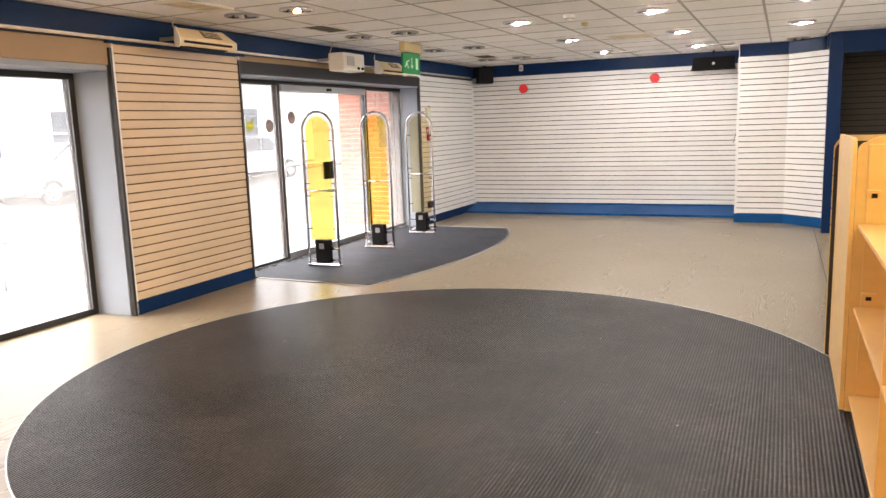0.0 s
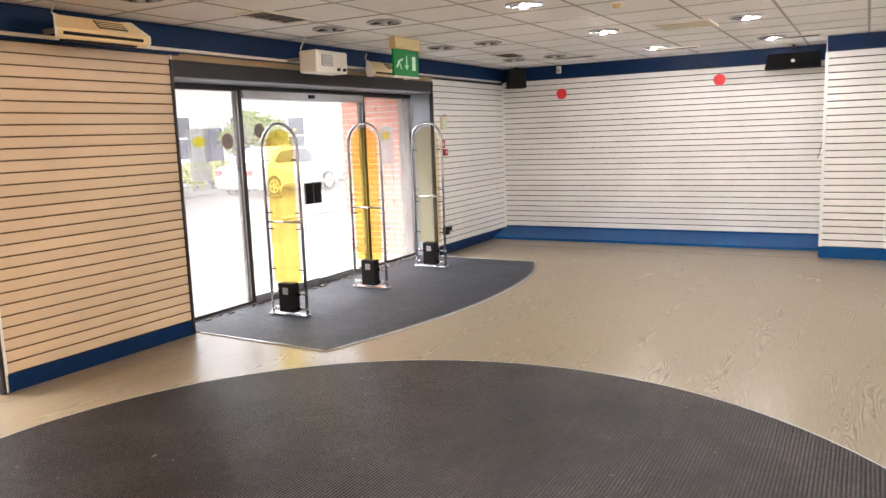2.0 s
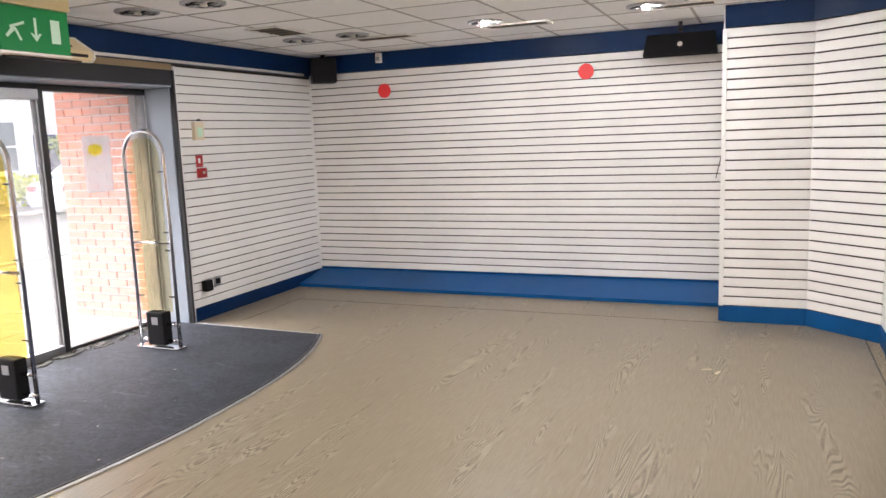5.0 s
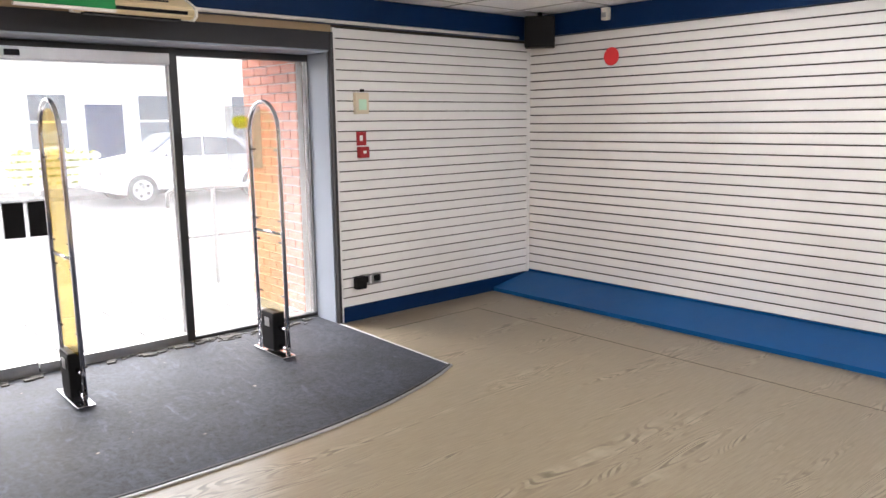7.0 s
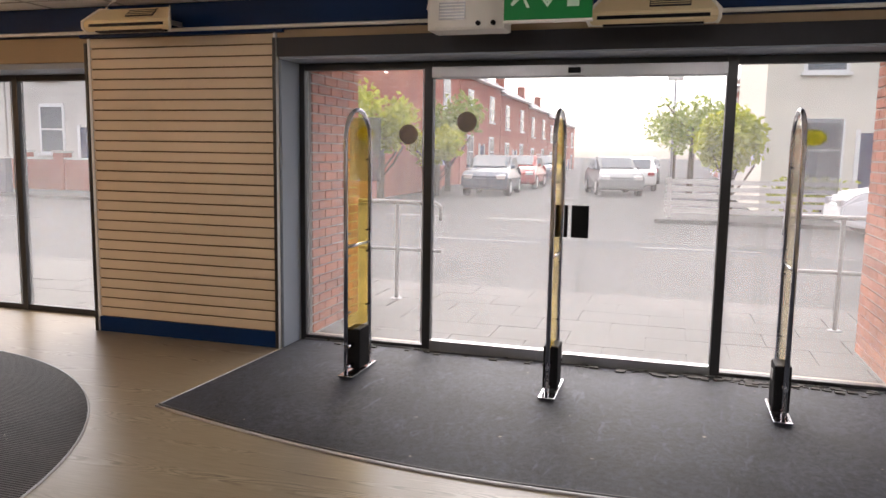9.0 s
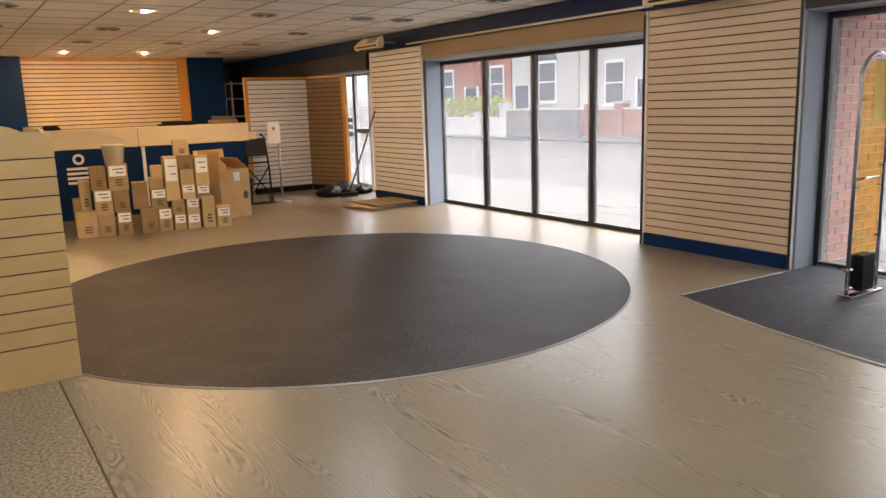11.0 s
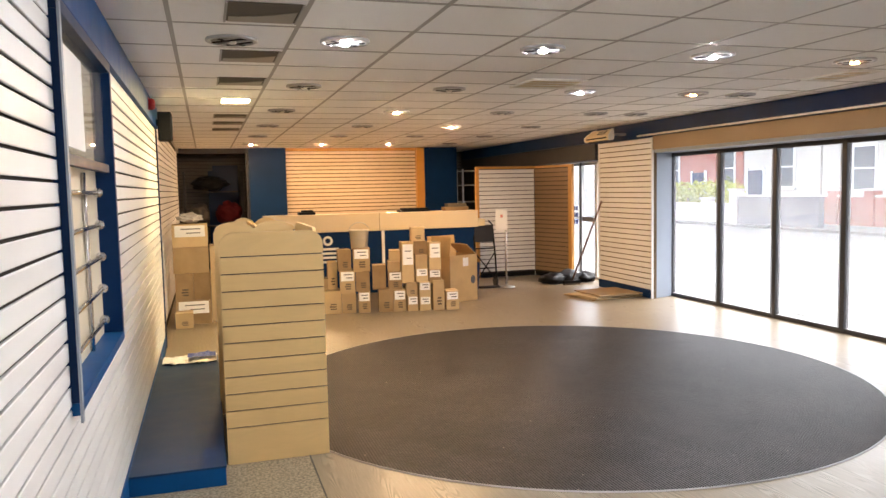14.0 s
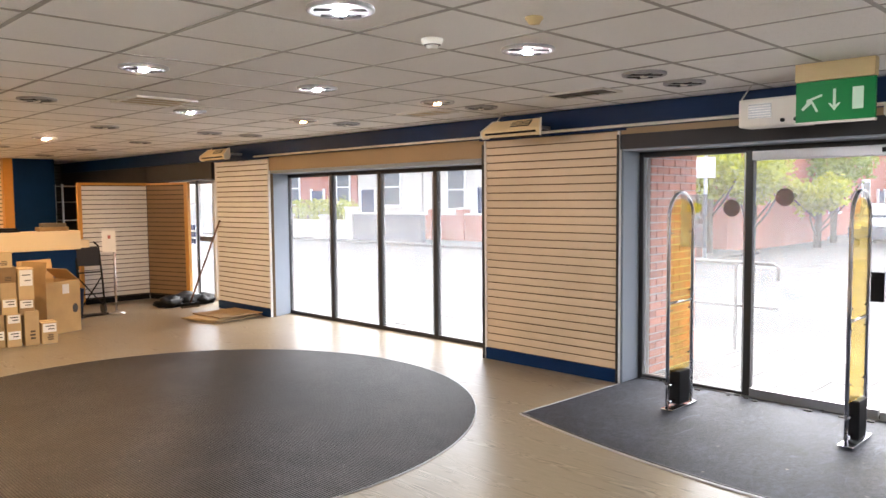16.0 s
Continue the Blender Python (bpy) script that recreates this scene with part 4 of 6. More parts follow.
# ---- units on the bulkhead ----
def heater(label):
    """A wedge-shaped fan heater on two brackets: sloping top with an intake grille, dark outlet underneath, lead to the ceiling."""
    h = thing("wall_heater", label, "heater")
    def taper(bm):
        for v in bm.verts:
            v.co.y *= 1.0 - 0.30 * max(0.0, min(1.0, (0.39 - v.co.x) / 0.15))

    bm = bmesh.new()
    prism(bm, [(0.24, 0.02), (0.26, -0.02), (0.37, -0.035), (0.39, -0.012), (0.39, 0.03), (0.29, 0.125), (0.25, 0.13)], -0.345, 0.345, "y")
    bmesh.ops.bevel(bm, geom=[e for e in bm.edges if abs(e.verts[0].co.y - e.verts[1].co.y) > 0.1], offset=0.008, segments=2, affect="EDGES")
    taper(bm)
    part("casing", bm, M_CREAM, h)
    for y in (-0.36, 0.345):
        bm = bmesh.new()
        prism(bm, [(0.235, 0.015), (0.255, -0.026), (0.372, -0.042), (0.396, -0.015), (0.396, 0.034), (0.295, 0.132), (0.245, 0.137)], y, y + 0.015, "y")
        taper(bm)
        part("end_cap", bm, M_WHITE, h, "white end cap")
    part("outlet", cube(0.300, 0.365, -0.27, 0.27, -0.040, -0.024, 0.003), M_BLACK, h, "dark outlet slot")
    part("front_slot", cube(0.388, 0.394, -0.30, 0.30, -0.008, 0.012, 0.002), M_BLACK, h, "dark slot along the front lip")
    g = part("intake", cube(-0.04, 0.04, -0.02, 0.20, 0.0, 0.006), M_HEADER, h, "dark intake grille")
    g.matrix_basis = pose(0.335, 0.0, 0.084, 0, 43.5, 0)
    for k in range(4):
        part("slat", cube(-0.034 + k * 0.02, -0.029 + k * 0.02, -0.015, 0.195, 0.006, 0.009), M_CREAM, g)
    for y in (-0.16, 0.16):
        part("bracket", cube(-0.002, 0.25, y - 0.012, y + 0.012, 0.04, 0.07), M_FRAME_GREY, h)
    bm = bmesh.new()
    tube(bm, [(0.26, -0.22, 0.12), (0.25, -0.27, 0.14), (0.24, -0.25, 0.17), (0.22, -0.20, 0.205)], 0.006, 6)
    part("cable", bm, M_WHITE, h)
    return h


heater("off-white wedge-shaped wall heater on the bulkhead").matrix_basis = pose(0.03, 5.335, 2.265)
heater("off-white wall heater behind the exit sign").matrix_basis = pose(0.03, 8.78, 2.20)
heater("off-white wall heater above the slatwall").matrix_basis = pose(0.03, -0.21, 2.28)
ac = thing("door_curtain_unit", "cream box-shaped air curtain unit above the doors", "air curtain", pose(0.03, 7.725, 2.155))
part("casing", cube(0.22, 0.42, -0.235, 0.235, 0.0, 0.2, 0.018), M_WHITE, ac)
for y in (-0.15, 0.15):
    part("bracket", cube(-0.002, 0.225, y - 0.015, y + 0.015, 0.12, 0.15), M_FRAME_GREY, ac)
part("grille", cube(0.419, 0.426, -0.16, 0.0, 0.06, 0.16, 0.003), M_FRAME_GREY, ac, "grey square grille")
for k in range(5):
    part("fin", cube(0.425, 0.43, -0.155, -0.005, 0.07 + k * 0.018, 0.075 + k * 0.018), M_WHITE, ac)
for y in (0.08, 0.17):
    bm = bmesh.new()
    tube(bm, [(0.415, y, 0.035), (0.44, y, 0.035)], 0.014, 12)
    part("knob", bm, M_BLACK, ac)
bm = bmesh.new()
tube(bm, [(0.28, -0.225, 0.15), (0.28, -0.28, 0.15), (0.28, -0.27, 0.22), (0.28, -0.20, 0.318)], 0.006, 6)
part("cable", bm, M_WHITE, ac)

ex = thing("exit_sign", "green hanging exit sign with pale symbols", "exit sign", pose(0.9, 8.28, 2.12))
part("face", cube(-0.012, 0.012, -0.225, 0.225, 0.0, 0.245, 0.004), M_GREEN, ex)
part("hanger", cube(-0.035, 0.035, -0.225, 0.225, 0.245, 0.356, 0.004), M_BRASS, ex, "tan light box above the sign")
part("edge", cube(-0.016, 0.016, -0.228, 0.228, -0.014, 0.0, 0.003), M_WHITE, ex)
for sx in (-1, 1):
    a, b = (0.0125, 0.0145) if sx > 0 else (-0.0145, -0.0125)
    part("symbol_door", cube(a, b, 0.10 if sx > 0 else -0.16, 0.16 if sx > 0 else -0.10, 0.06, 0.19), M_PALEGREEN, ex)
    part("symbol_arrow", cube(a, b, -0.008, 0.008, 0.085, 0.19), M_PALEGREEN, ex)
    bm = bmesh.new()
    prism(bm, [(-0.035, 0.105), (0.0, 0.06), (0.035, 0.105), (0.02, 0.105), (0.0, 0.08), (-0.02, 0.105)], a, b, "x")
    part("symbol_arrow_head", bm, M_PALEGREEN, ex)
    s = -1 if sx > 0 else 1
    for pts in ([(0.07, 0.15), (0.16, 0.12), (0.16, 0.135), (0.07, 0.165)], [(0.09, 0.06), (0.12, 0.12), (0.135, 0.12), (0.105, 0.06)], [(0.12, 0.12), (0.18, 0.07), (0.19, 0.08), (0.14, 0.14)]):
        bm = bmesh.new()
        prism(bm, [(s * u, v) for u, v in pts], a, b, "x")
        part("symbol_stroke", bm, M_PALEGREEN, ex)

# ---- security gates ----
def security_gate(sheet_mat, tone):
    g = thing("security_gate", "shop security gate, " + tone + " acrylic sheet in a chrome hoop", "security gate", group="security gates at the entrance")
    w, top = 0.195, 1.69
    arc = [(w * math.cos(a), 0, top - w + w * math.sin(a)) for a in (math.pi * i / 16 for i in range(17))]
    bm = bmesh.new()
    tube(bm, [(w, 0, 0.02)] + arc + [(-w, 0, 0.02)], 0.014, 10)
    part("hoop", bm, M_CHROME, g)
    bm = bmesh.new()
    i_ = 0.150
    sheet = [(-i_, 0.30), (i_, 0.30), (i_, top - w)] + [(i_ * math.cos(a), top - w + i_ * math.sin(a)) for a in (math.pi * k / 14 for k in range(1, 14))] + [(-i_, top - w)]
    prism(bm, sheet, -0.004, 0.004, "y")
    part("sheet", bm, sheet_mat, g, tone + " acrylic sheet")
    bm = bmesh.new()
    tube(bm, [(-w, 0, 0.84), (w, 0, 0.84)], 0.011, 8)
    part("cross_bar", bm, M_CHROME, g)
    part("control_box", cube(-0.085, 0.085, -0.045, 0.045, 0.035, 0.30, 0.012), M_BLACK, g, "black control box")
    part("badge", cube(-0.03, 0.03, -0.048, -0.045, 0.20, 0.26), M_FRAME_GREY, g)
    part("base_plate", cube(-0.205, 0.205, -0.05, 0.05, 0.008, 0.022, 0.004), M_CHROME, g)
    for z in (0.07, 0.2):
        for s in (-1, 1):
            bm = bmesh.new()
            tube(bm, [(s * 0.08, 0, z), (s * 0.21, 0, z)], 0.012, 8)
            part("stub", bm, M_CHROME, g)
    for z in (0.42, 0.78, 0.92, 1.38):
        for s in (-1, 1):
            bm = bmesh.new()
            tube(bm, [(s * 0.13, 0, z), (s * w, 0, z)], 0.006, 8)
            part("clip", bm, M_BLACK, g)
    return g


g0 = security_gate(M_AMBER, "amber")
g0.matrix_basis = pose(0.36, 7.015, 0.008)
copy_thing(g0, pose(0.36, 8.29, 0.008))
security_gate(M_AMBER_PALE, "faded pale amber").matrix_basis = pose(0.345, 9.57, 0.008)

# ---- small things on the far and front walls ----
for k, (x, z) in enumerate(((0.92, 2.073), (3.086, 2.13))):
    bm = bmesh.new()
    prism(bm, [(0.075 * math.cos(a * 0.2618), 0.075 * math.sin(a * 0.2618)) for a in range(24)], 0.0, 0.004, "y")
    tagged(part("round_sticker", bm, M_RED_STICK), "bright red round sticker on the slatwall", "sticker").matrix_basis = pose(x, 12.494, z)
tv = thing("hanging_screen", "black flat box hung from the ceiling by the far wall", "screen", pose(3.98, 12.18, 2.19))
bm = bmesh.new()
prism(bm, [(-0.285, 0.205), (-0.31, 0.0), (0.31, 0.0), (0.285, 0.205)], -0.025, 0.025, "y")
bmesh.ops.bevel(bm, geom=bm.edges[:], offset=0.006, segments=2, affect="EDGES")
screen = part("casing", bm, M_BLACK, tv)
screen.matrix_basis = pose(0, -0.06, 0, -28, 0, 0)
part("back_box", cube(-0.16, 0.16, 0.02, 0.09, 0.03, 0.19, 0.008), M_BLACK, tv)
part("pole", cube(-0.015, 0.015, -0.015, 0.015, 0.2, 0.284), M_BLACK, tv)
bm = bmesh.new()
tube(bm, [(0.0, -0.024, 0.09), (0.0, -0.031, 0.09)], 0.022, 14)
part("badge", bm, M_WHITE, screen)
spk = thing("corner_speaker", "black loudspeaker in the ceiling corner", "speaker", pose(0.3, 12.3, 2.18, 0, 0, 40))
part("cabinet", cube(-0.13, 0.13, -0.09, 0.09, 0.0, 0.26, 0.012), M_BLACK, spk)
part("grille", cube(-0.115, 0.115, -0.095, -0.09, 0.015, 0.245), M_BLACK, spk)
part("bracket", cube(-0.02, 0.02, -0.02, 0.02, 0.26, 0.296), M_BLACK, spk)
pir = thing("motion_sensor", "small white sensor box on the navy band", "sensor", pose(0.91, 12.44, 2.36))
part("case", cube(-0.03, 0.03, -0.045, 0.009, 0, 0.10, 0.008), M_WHITE, pir)
part("lens", cube(-0.022, 0.022, -0.05, -0.045, 0.02, 0.06, 0.002), M_FRAME_GREY, pir)
cp = thing("fire_call_point", "red fire alarm call point on the slatwall", "fire alarm", pose(0.0, 10.585, 1.285))
part("box", cube(0.0, 0.045, -0.045, 0.045, 0.0, 0.085, 0.006), M_RED, cp)
part("sign", cube(0.0, 0.004, -0.045, 0.045, 0.095, 0.2), M_RED, cp)
part("print", cube(0.004, 0.0055, -0.016, 0.012, 0.13, 0.172), M_PAPER, cp)
part("glass", cube(0.045, 0.048, -0.014, 0.014, 0.034, 0.056), M_PAPER, cp)
gb = thing("door_release", "pale green door release box on the slatwall", "switch", pose(0.0, 10.58, 1.62))
part("box", cube(0.0, 0.04, -0.06, 0.06, 0.0, 0.16, 0.006), M_BUCKET, gb)
part("window", cube(0.04, 0.043, -0.035, 0.035, 0.03, 0.11), M_PALEGREEN, gb)
part("button", cube(0.03, 0.045, -0.015, 0.015, 0.165, 0.185), M_BLACK, gb)
for k, y in enumerate((10.575, 10.69)):
    so = thing("wall_socket", "steel wall socket with dark insert on the slatwall", "socket", pose(0.0, y, 0.275))
    part("plate", cube(0.0, 0.012, -0.045, 0.045, 0.0, 0.09, 0.003), M_STEEL, so)
    part("insert", cube(0.012, 0.014, -0.03, 0.03, 0.02, 0.07), M_BLACK, so)
plug = thing("power_adapter", "black plug adapter pushed into a wall socket", "plug", pose(0.014, 10.50, 0.262))
part("body", cube(0.0, 0.06, -0.04, 0.05, 0.0, 0.1, 0.008), M_BLACK, plug)
for x, y, r in ((4.36, 10.17, 20), (4.43, 10.12, 70)):
    bm = bmesh.new()
    box(bm, -0.03, 0.03, -0.008, 0.008, 0, 0.005)
    tagged(part("litter_scrap", bm, M_BUCKET), "curled pale scrap of paper on the floor", "litter").matrix_basis = pose(x, y, 0.001, 0, 0, r)
bm = bmesh.new()
tube(bm, [(4.37, 12.495, 1.55), (4.36, 12.47, 1.50), (4.32, 12.465, 1.32), (4.27, 12.47, 1.10)], 0.004, 6)
tagged(part("loose_wire", bm, M_INK), "thin loose wire hanging on the white slatwall", "wire")

# ---- side wall things ----
pl = thing("display_plinth", "low dark blue display plinth along the side wall", "plinth", pose(0, 0, 0))
part("front", cube(5.872, 6.372, 2.56, 5.545, 0.0, 0.10, 0.004), M_BLUE, pl)
part("top", cube(5.868, 6.372, 2.55, 5.55, 0.10, 0.112, 0.004), M_BLUE_DARK, pl, "dark blue-grey top covering")
cl = thing("folded_banner", "crumpled white and blue printed cloth on the plinth", "cloth", pose(6.11, 2.72, 0.112))
bm = bmesh.new()
bmesh.ops.create_grid(bm, x_segments=22, y_segments=14, size=0.5)
for v in bm.verts:
    p = v.co
    v.co = Vector((p.x * 0.46, p.y * 0.3, 0.012 + 0.03 * abs(noise.noise(Vector((p.x * 5, p.y * 5, 1.7)))) + 0.012 * noise.noise(p * 14)))
bmesh.ops.solidify(bm, geom=bm.faces[:], thickness=0.004)
part("cloth", bm, M_PAPER, cl)
bm = bmesh.new()
bmesh.ops.create_grid(bm, x_segments=14, y_segments=8, size=0.5)
for v in bm.verts:
    p = v.co
    v.co = Vector((-0.1 + p.x * 0.24, p.y * 0.16, 0.05 + 0.025 * abs(noise.noise(p * 7))))
bmesh.ops.solidify(bm, geom=bm.faces[:], thickness=0.004)
part("blue_fold", bm, M_LILAC, cl, "blue printed fold")
sp2 = thing("wall_speaker", "black loudspeaker on the side wall under the ceiling", "speaker", pose(6.24, 1.75, 2.13))
part("cabinet", cube(-0.035, 0.09, -0.10, 0.10, 0.0, 0.28, 0.012), M_BLACK, sp2)
part("grille", cube(-0.04, -0.035, -0.085, 0.085, 0.015, 0.265), M_BLACK, sp2)
part("bracket", cube(0.09, 0.112, -0.03, 0.03, 0.15, 0.21), M_BLACK, sp2)
al = thing("alarm_sounder", "red fire alarm sounder on the blue band", "alarm", pose(6.348, 2.75, 2.33))
bm = bmesh.new()
lathe(bm, [(0.05, 0.0), (0.05, 0.03), (0.04, 0.05), (0.015, 0.055)], 18)
for v in bm.verts:
    v.co = Vector((-v.co.z, v.co.x, 0.05 + v.co.y))
part("body", bm, M_RED, al)
part("base", cube(-0.003, 0.0, -0.055, 0.055, -0.005, 0.105), M_RED, al)


# ---- display gondola ----
def rounded_board(u0, u1, z0, z1, r, t0, t1, axis):
    bm = bmesh.new()
    pts = [(u0, z0), (u1, z0)]
    pts += [(u1 - r + r * math.cos(a), z1 - r + r * math.sin(a)) for a in (math.pi / 2 * k / 6 for k in range(7))]
    pts += [(u0 + r - r * math.sin(a), z1 - r + r * math.cos(a)) for a in (math.pi / 2 * k / 6 for k in range(7))]
    prism(bm, pts, t0, t1, axis)
    return bm


go = thing("display_stand", "pale maple slatted display stand with rounded tops", "display stand", pose(0.045, 0.02, 0))
part("end_core", rounded_board(5.215, 5.805, 0.003, 1.34, 0.06, 5.16, 5.195, "y"), M_GROOVE, go)
part("end_board", cube(5.21, 5.81, 5.195, 5.212, 0.0, 0.215, 0.002), M_MAPLE, go)
for k in range(10):
    z = 0.222 + k * 0.1015
    part("end_board", cube(5.21, 5.81, 5.196, 5.212, z, z + 0.0945, 0.002), M_MAPLE, go)
part("end_board", rounded_board(5.21, 5.81, 1.237, 1.375, 0.085, 5.196, 5.212, "y"), M_MAPLE, go)
part("side_panel", rounded_board(4.14, 5.155, 0.02, 1.385, 0.09, 5.235, 5.255, "x"), M_MAPLE, go)
part("spine", rounded_board(2.7, 5.155, 0.02, 1.30, 0.16, 5.50, 5.52, "x"), M_MAPLE, go)


def wavy_board(x0, x1, top, y0, y1):
    """A cross panel whose top runs in two low humps."""
    bm = bmesh.new()
    n = 24
    crest = [(x0 + (x1 - x0) * k / n, top - 0.05 + 0.05 * abs(math.sin(math.pi * (2 * k / n))) ** 0.7 - (0.03 if k in (0, n) else 0)) for k in range(n, -1, -1)]
    prism(bm, [(x0, 0.02), (x1, 0.02)] + crest, y0, y1, "y")
    return bm


part("cross_panel", wavy_board(5.27, 5.83, 1.40, 4.16, 4.18), M_MAPLE, go)
part("cross_panel", wavy_board(5.27, 5.66, 1.385, 2.90, 2.92), M_MAPLE, go)
part("front_panel", rounded_board(5.256, 5.345, 0.02, 1.37, 0.04, 4.125, 4.14, "y"), M_MAPLE, go)
for z in (1.13, 0.63):
    lg = part("ledge", cube(5.30, 5.36, 4.06, 4.124, z, z + 0.014, 0.002), M_MAPLE, go)
    part("bracket", cube(5.32, 5.345, 4.09, 4.124, z - 0.025, z), M_BLACK, lg)
for k in range(13):
    z = 0.03 + k * 0.1
    part("edge_board", cube(5.3455, 5.372, 4.125, 4.14, z, z + 0.092, 0.002), M_MAPLE, go)
part("edge_core", cube(5.256, 5.372, 4.141, 4.156, 0.02, 1.33), M_GROOVE, go)
# warm light on the shelf backs is put into their orange colour
part("back_panel", cube(5.52, 5.535, 2.7, 4.12, 0.02, 1.36), M_ORANGE, go, "back panel coloured orange for the warm light on it")
part("upright", cube(5.30, 5.50, 4.095, 4.115, 0.02, 1.36, 0.004), M_MAPLE, go)
for z in (0.10, 0.55, 0.96):
    part("shelf", cube(5.27, 5.50, 2.75, 4.09, z, z + 0.02, 0.003), M_MAPLE, go)
    part("shelf_back", cube(5.485, 5.499, 2.75, 4.09, z + 0.02, z + 0.38), M_ORANGE, go, "back board coloured orange for the warm light on it")


# ---- cartons ----
def carton(x, y, z, w, d, h, style="p", turn=0):
    """A closed cardboard carton; x, y: middle of its front edge. style: p plain print, l upright label, w wide label, d unprinted."""
    c = thing("carton", {"p": "brown cardboard carton with dark print, in a stack", "l": "brown cardboard carton with a white upper label", "w": "brown cardboard carton with a wide white label", "d": "plain brown cardboard carton in a stack"}[style], "box", pose(2.8 + (x - 2.8) * 0.989, 0.33 + (y - 0.27) - (x - 2.8) * 0.15, z, 0, 0, turn - 8), "stacked cartons before the counter")
    part("body", cube(-w / 2, w / 2, -d, 0, 0.0, h, 0.003), M_CARD, c)
    part("tape", cube(-w / 2 + 0.004, w / 2 - 0.004, -d / 2 - 0.02, -d / 2 + 0.02, h, h + 0.0008), M_TAPE, c)
    if style in "lw":
        z0 = h * (0.55 if style == "l" else 0.45)
        lb = part("label", cube(-w * 0.42, w * 0.42, 0.0002, 0.0016, z0, h * 0.95), M_PAPER, c, "white paper label")
        for k in range(2):
            zz = z0 + (h * 0.95 - z0) * (0.3 + 0.35 * k)
            part("print", cube(-w * 0.3, w * (0.1 + 0.15 * k), 0.0017, 0.0024, zz, zz + 0.012), M_INK, lb)
    if style in "pl":
        for k in range(3):
            zz = h * (0.18 + 0.1 * k)
            part("print", cube(-w * 0.22, w * (0.12 + 0.05 * (k % 2)), 0.0002, 0.0014, zz, zz + h * 0.055), M_BARK, c, "dark brown print")
    return c


carton(4.41, 0.18, 0.00, 0.23, 0.26, 0.30, "p", -2)
carton(4.20, 0.19, 0.00, 0.18, 0.26, 0.27, "p", -3)
carton(4.21, 0.19, 0.26, 0.20, 0.26, 0.30, "l", -1)
carton(4.00, 0.20, 0.00, 0.16, 0.26, 0.28, "l", -3)
carton(4.01, 0.18, 0.28, 0.18, 0.26, 0.27, "p", -3)
carton(4.02, 0.18, 0.54, 0.22, 0.26, 0.31, "l", -1)
carton(4.23, 0.14, 0.55, 0.17, 0.26, 0.28, "p", 3)
carton(4.37, -0.01, 0.29, 0.12, 0.26, 0.37, "p", 2)
carton(4.41, -0.04, 0.00, 0.20, 0.26, 0.44, "p", 2)
carton(3.72, 0.22, 0.00, 0.19, 0.26, 0.30, "p", -2)
carton(3.54, 0.23, 0.00, 0.16, 0.26, 0.29, "l", 0)
carton(3.59, 0.21, 0.28, 0.18, 0.26, 0.25, "l", -2)
carton(3.78, 0.12, 0.29, 0.18, 0.26, 0.32, "d", -3)
carton(3.60, 0.18, 0.53, 0.16, 0.26, 0.13, "d", -3)
carton(3.57, 0.13, 0.65, 0.14, 0.26, 0.15, "d", -2)
carton(3.37, 0.24, 0.00, 0.14, 0.26, 0.20, "w", 3)
carton(3.21, 0.25, 0.00, 0.15, 0.26, 0.19, "w", 3)
carton(3.38, 0.24, 0.20, 0.15, 0.26, 0.18, "p", 2)
carton(3.21, 0.25, 0.19, 0.15, 0.26, 0.19, "w", 2)
carton(3.24, 0.23, 0.38, 0.16, 0.26, 0.18, "w", -2)
carton(3.07, 0.24, 0.36, 0.16, 0.26, 0.18, "w", -2)
carton(3.42, 0.22, 0.37, 0.16, 0.26, 0.54, "w", 1)
carton(3.24, 0.21, 0.55, 0.16, 0.26, 0.19, "d", 2)
carton(3.06, 0.22, 0.53, 0.16, 0.26, 0.37, "w", 3)
carton(3.24, 0.19, 0.73, 0.18, 0.26, 0.19, "p", 3)
carton(3.27, 0.17, 0.91, 0.18, 0.26, 0.19, "p", -3)
carton(3.03, 0.26, 0.00, 0.15, 0.26, 0.40, "p", 1)
carton(2.85, 0.27, 0.00, 0.17, 0.26, 0.25, "l", 1)
bk = thing("bucket", "cream plastic bucket with a wire handle on cartons", "bucket", pose(4.0, -0.10, 0.83))
bm = bmesh.new()
lathe(bm, [(0.10, 0.0), (0.105, 0.002), (0.128, 0.235), (0.136, 0.24), (0.136, 0.255), (0.124, 0.255), (0.1, 0.02)], 26)
part("pail", bm, M_BUCKET, bk)
bm = bmesh.new()
tube(bm, [(0.135 * math.cos(a), 0.02, 0.24 + 0.11 * math.sin(a)) for a in (math.pi * k / 12 for k in range(13))], 0.004, 6)
part("handle", bm, M_STEEL, bk)

big = thing("open_carton", "large open brown cardboard carton with raised flaps", "box", pose(2.55, -0.55, 0, 0, 0, 20) @ Matrix.Diagonal((0.82, 0.82, 1, 1)))
for c in ((-0.30, 0.30, -0.30, -0.292, 0, 0.66), (-0.30, 0.30, 0.292, 0.30, 0, 0.66), (-0.30, -0.292, -0.292, 0.292, 0, 0.66), (0.292, 0.30, -0.292, 0.292, 0, 0.66), (-0.292, 0.292, -0.292, 0.292, 0, 0.01)):
    part("side", cube(*c, 0.002), M_CARD_GOLD, big)
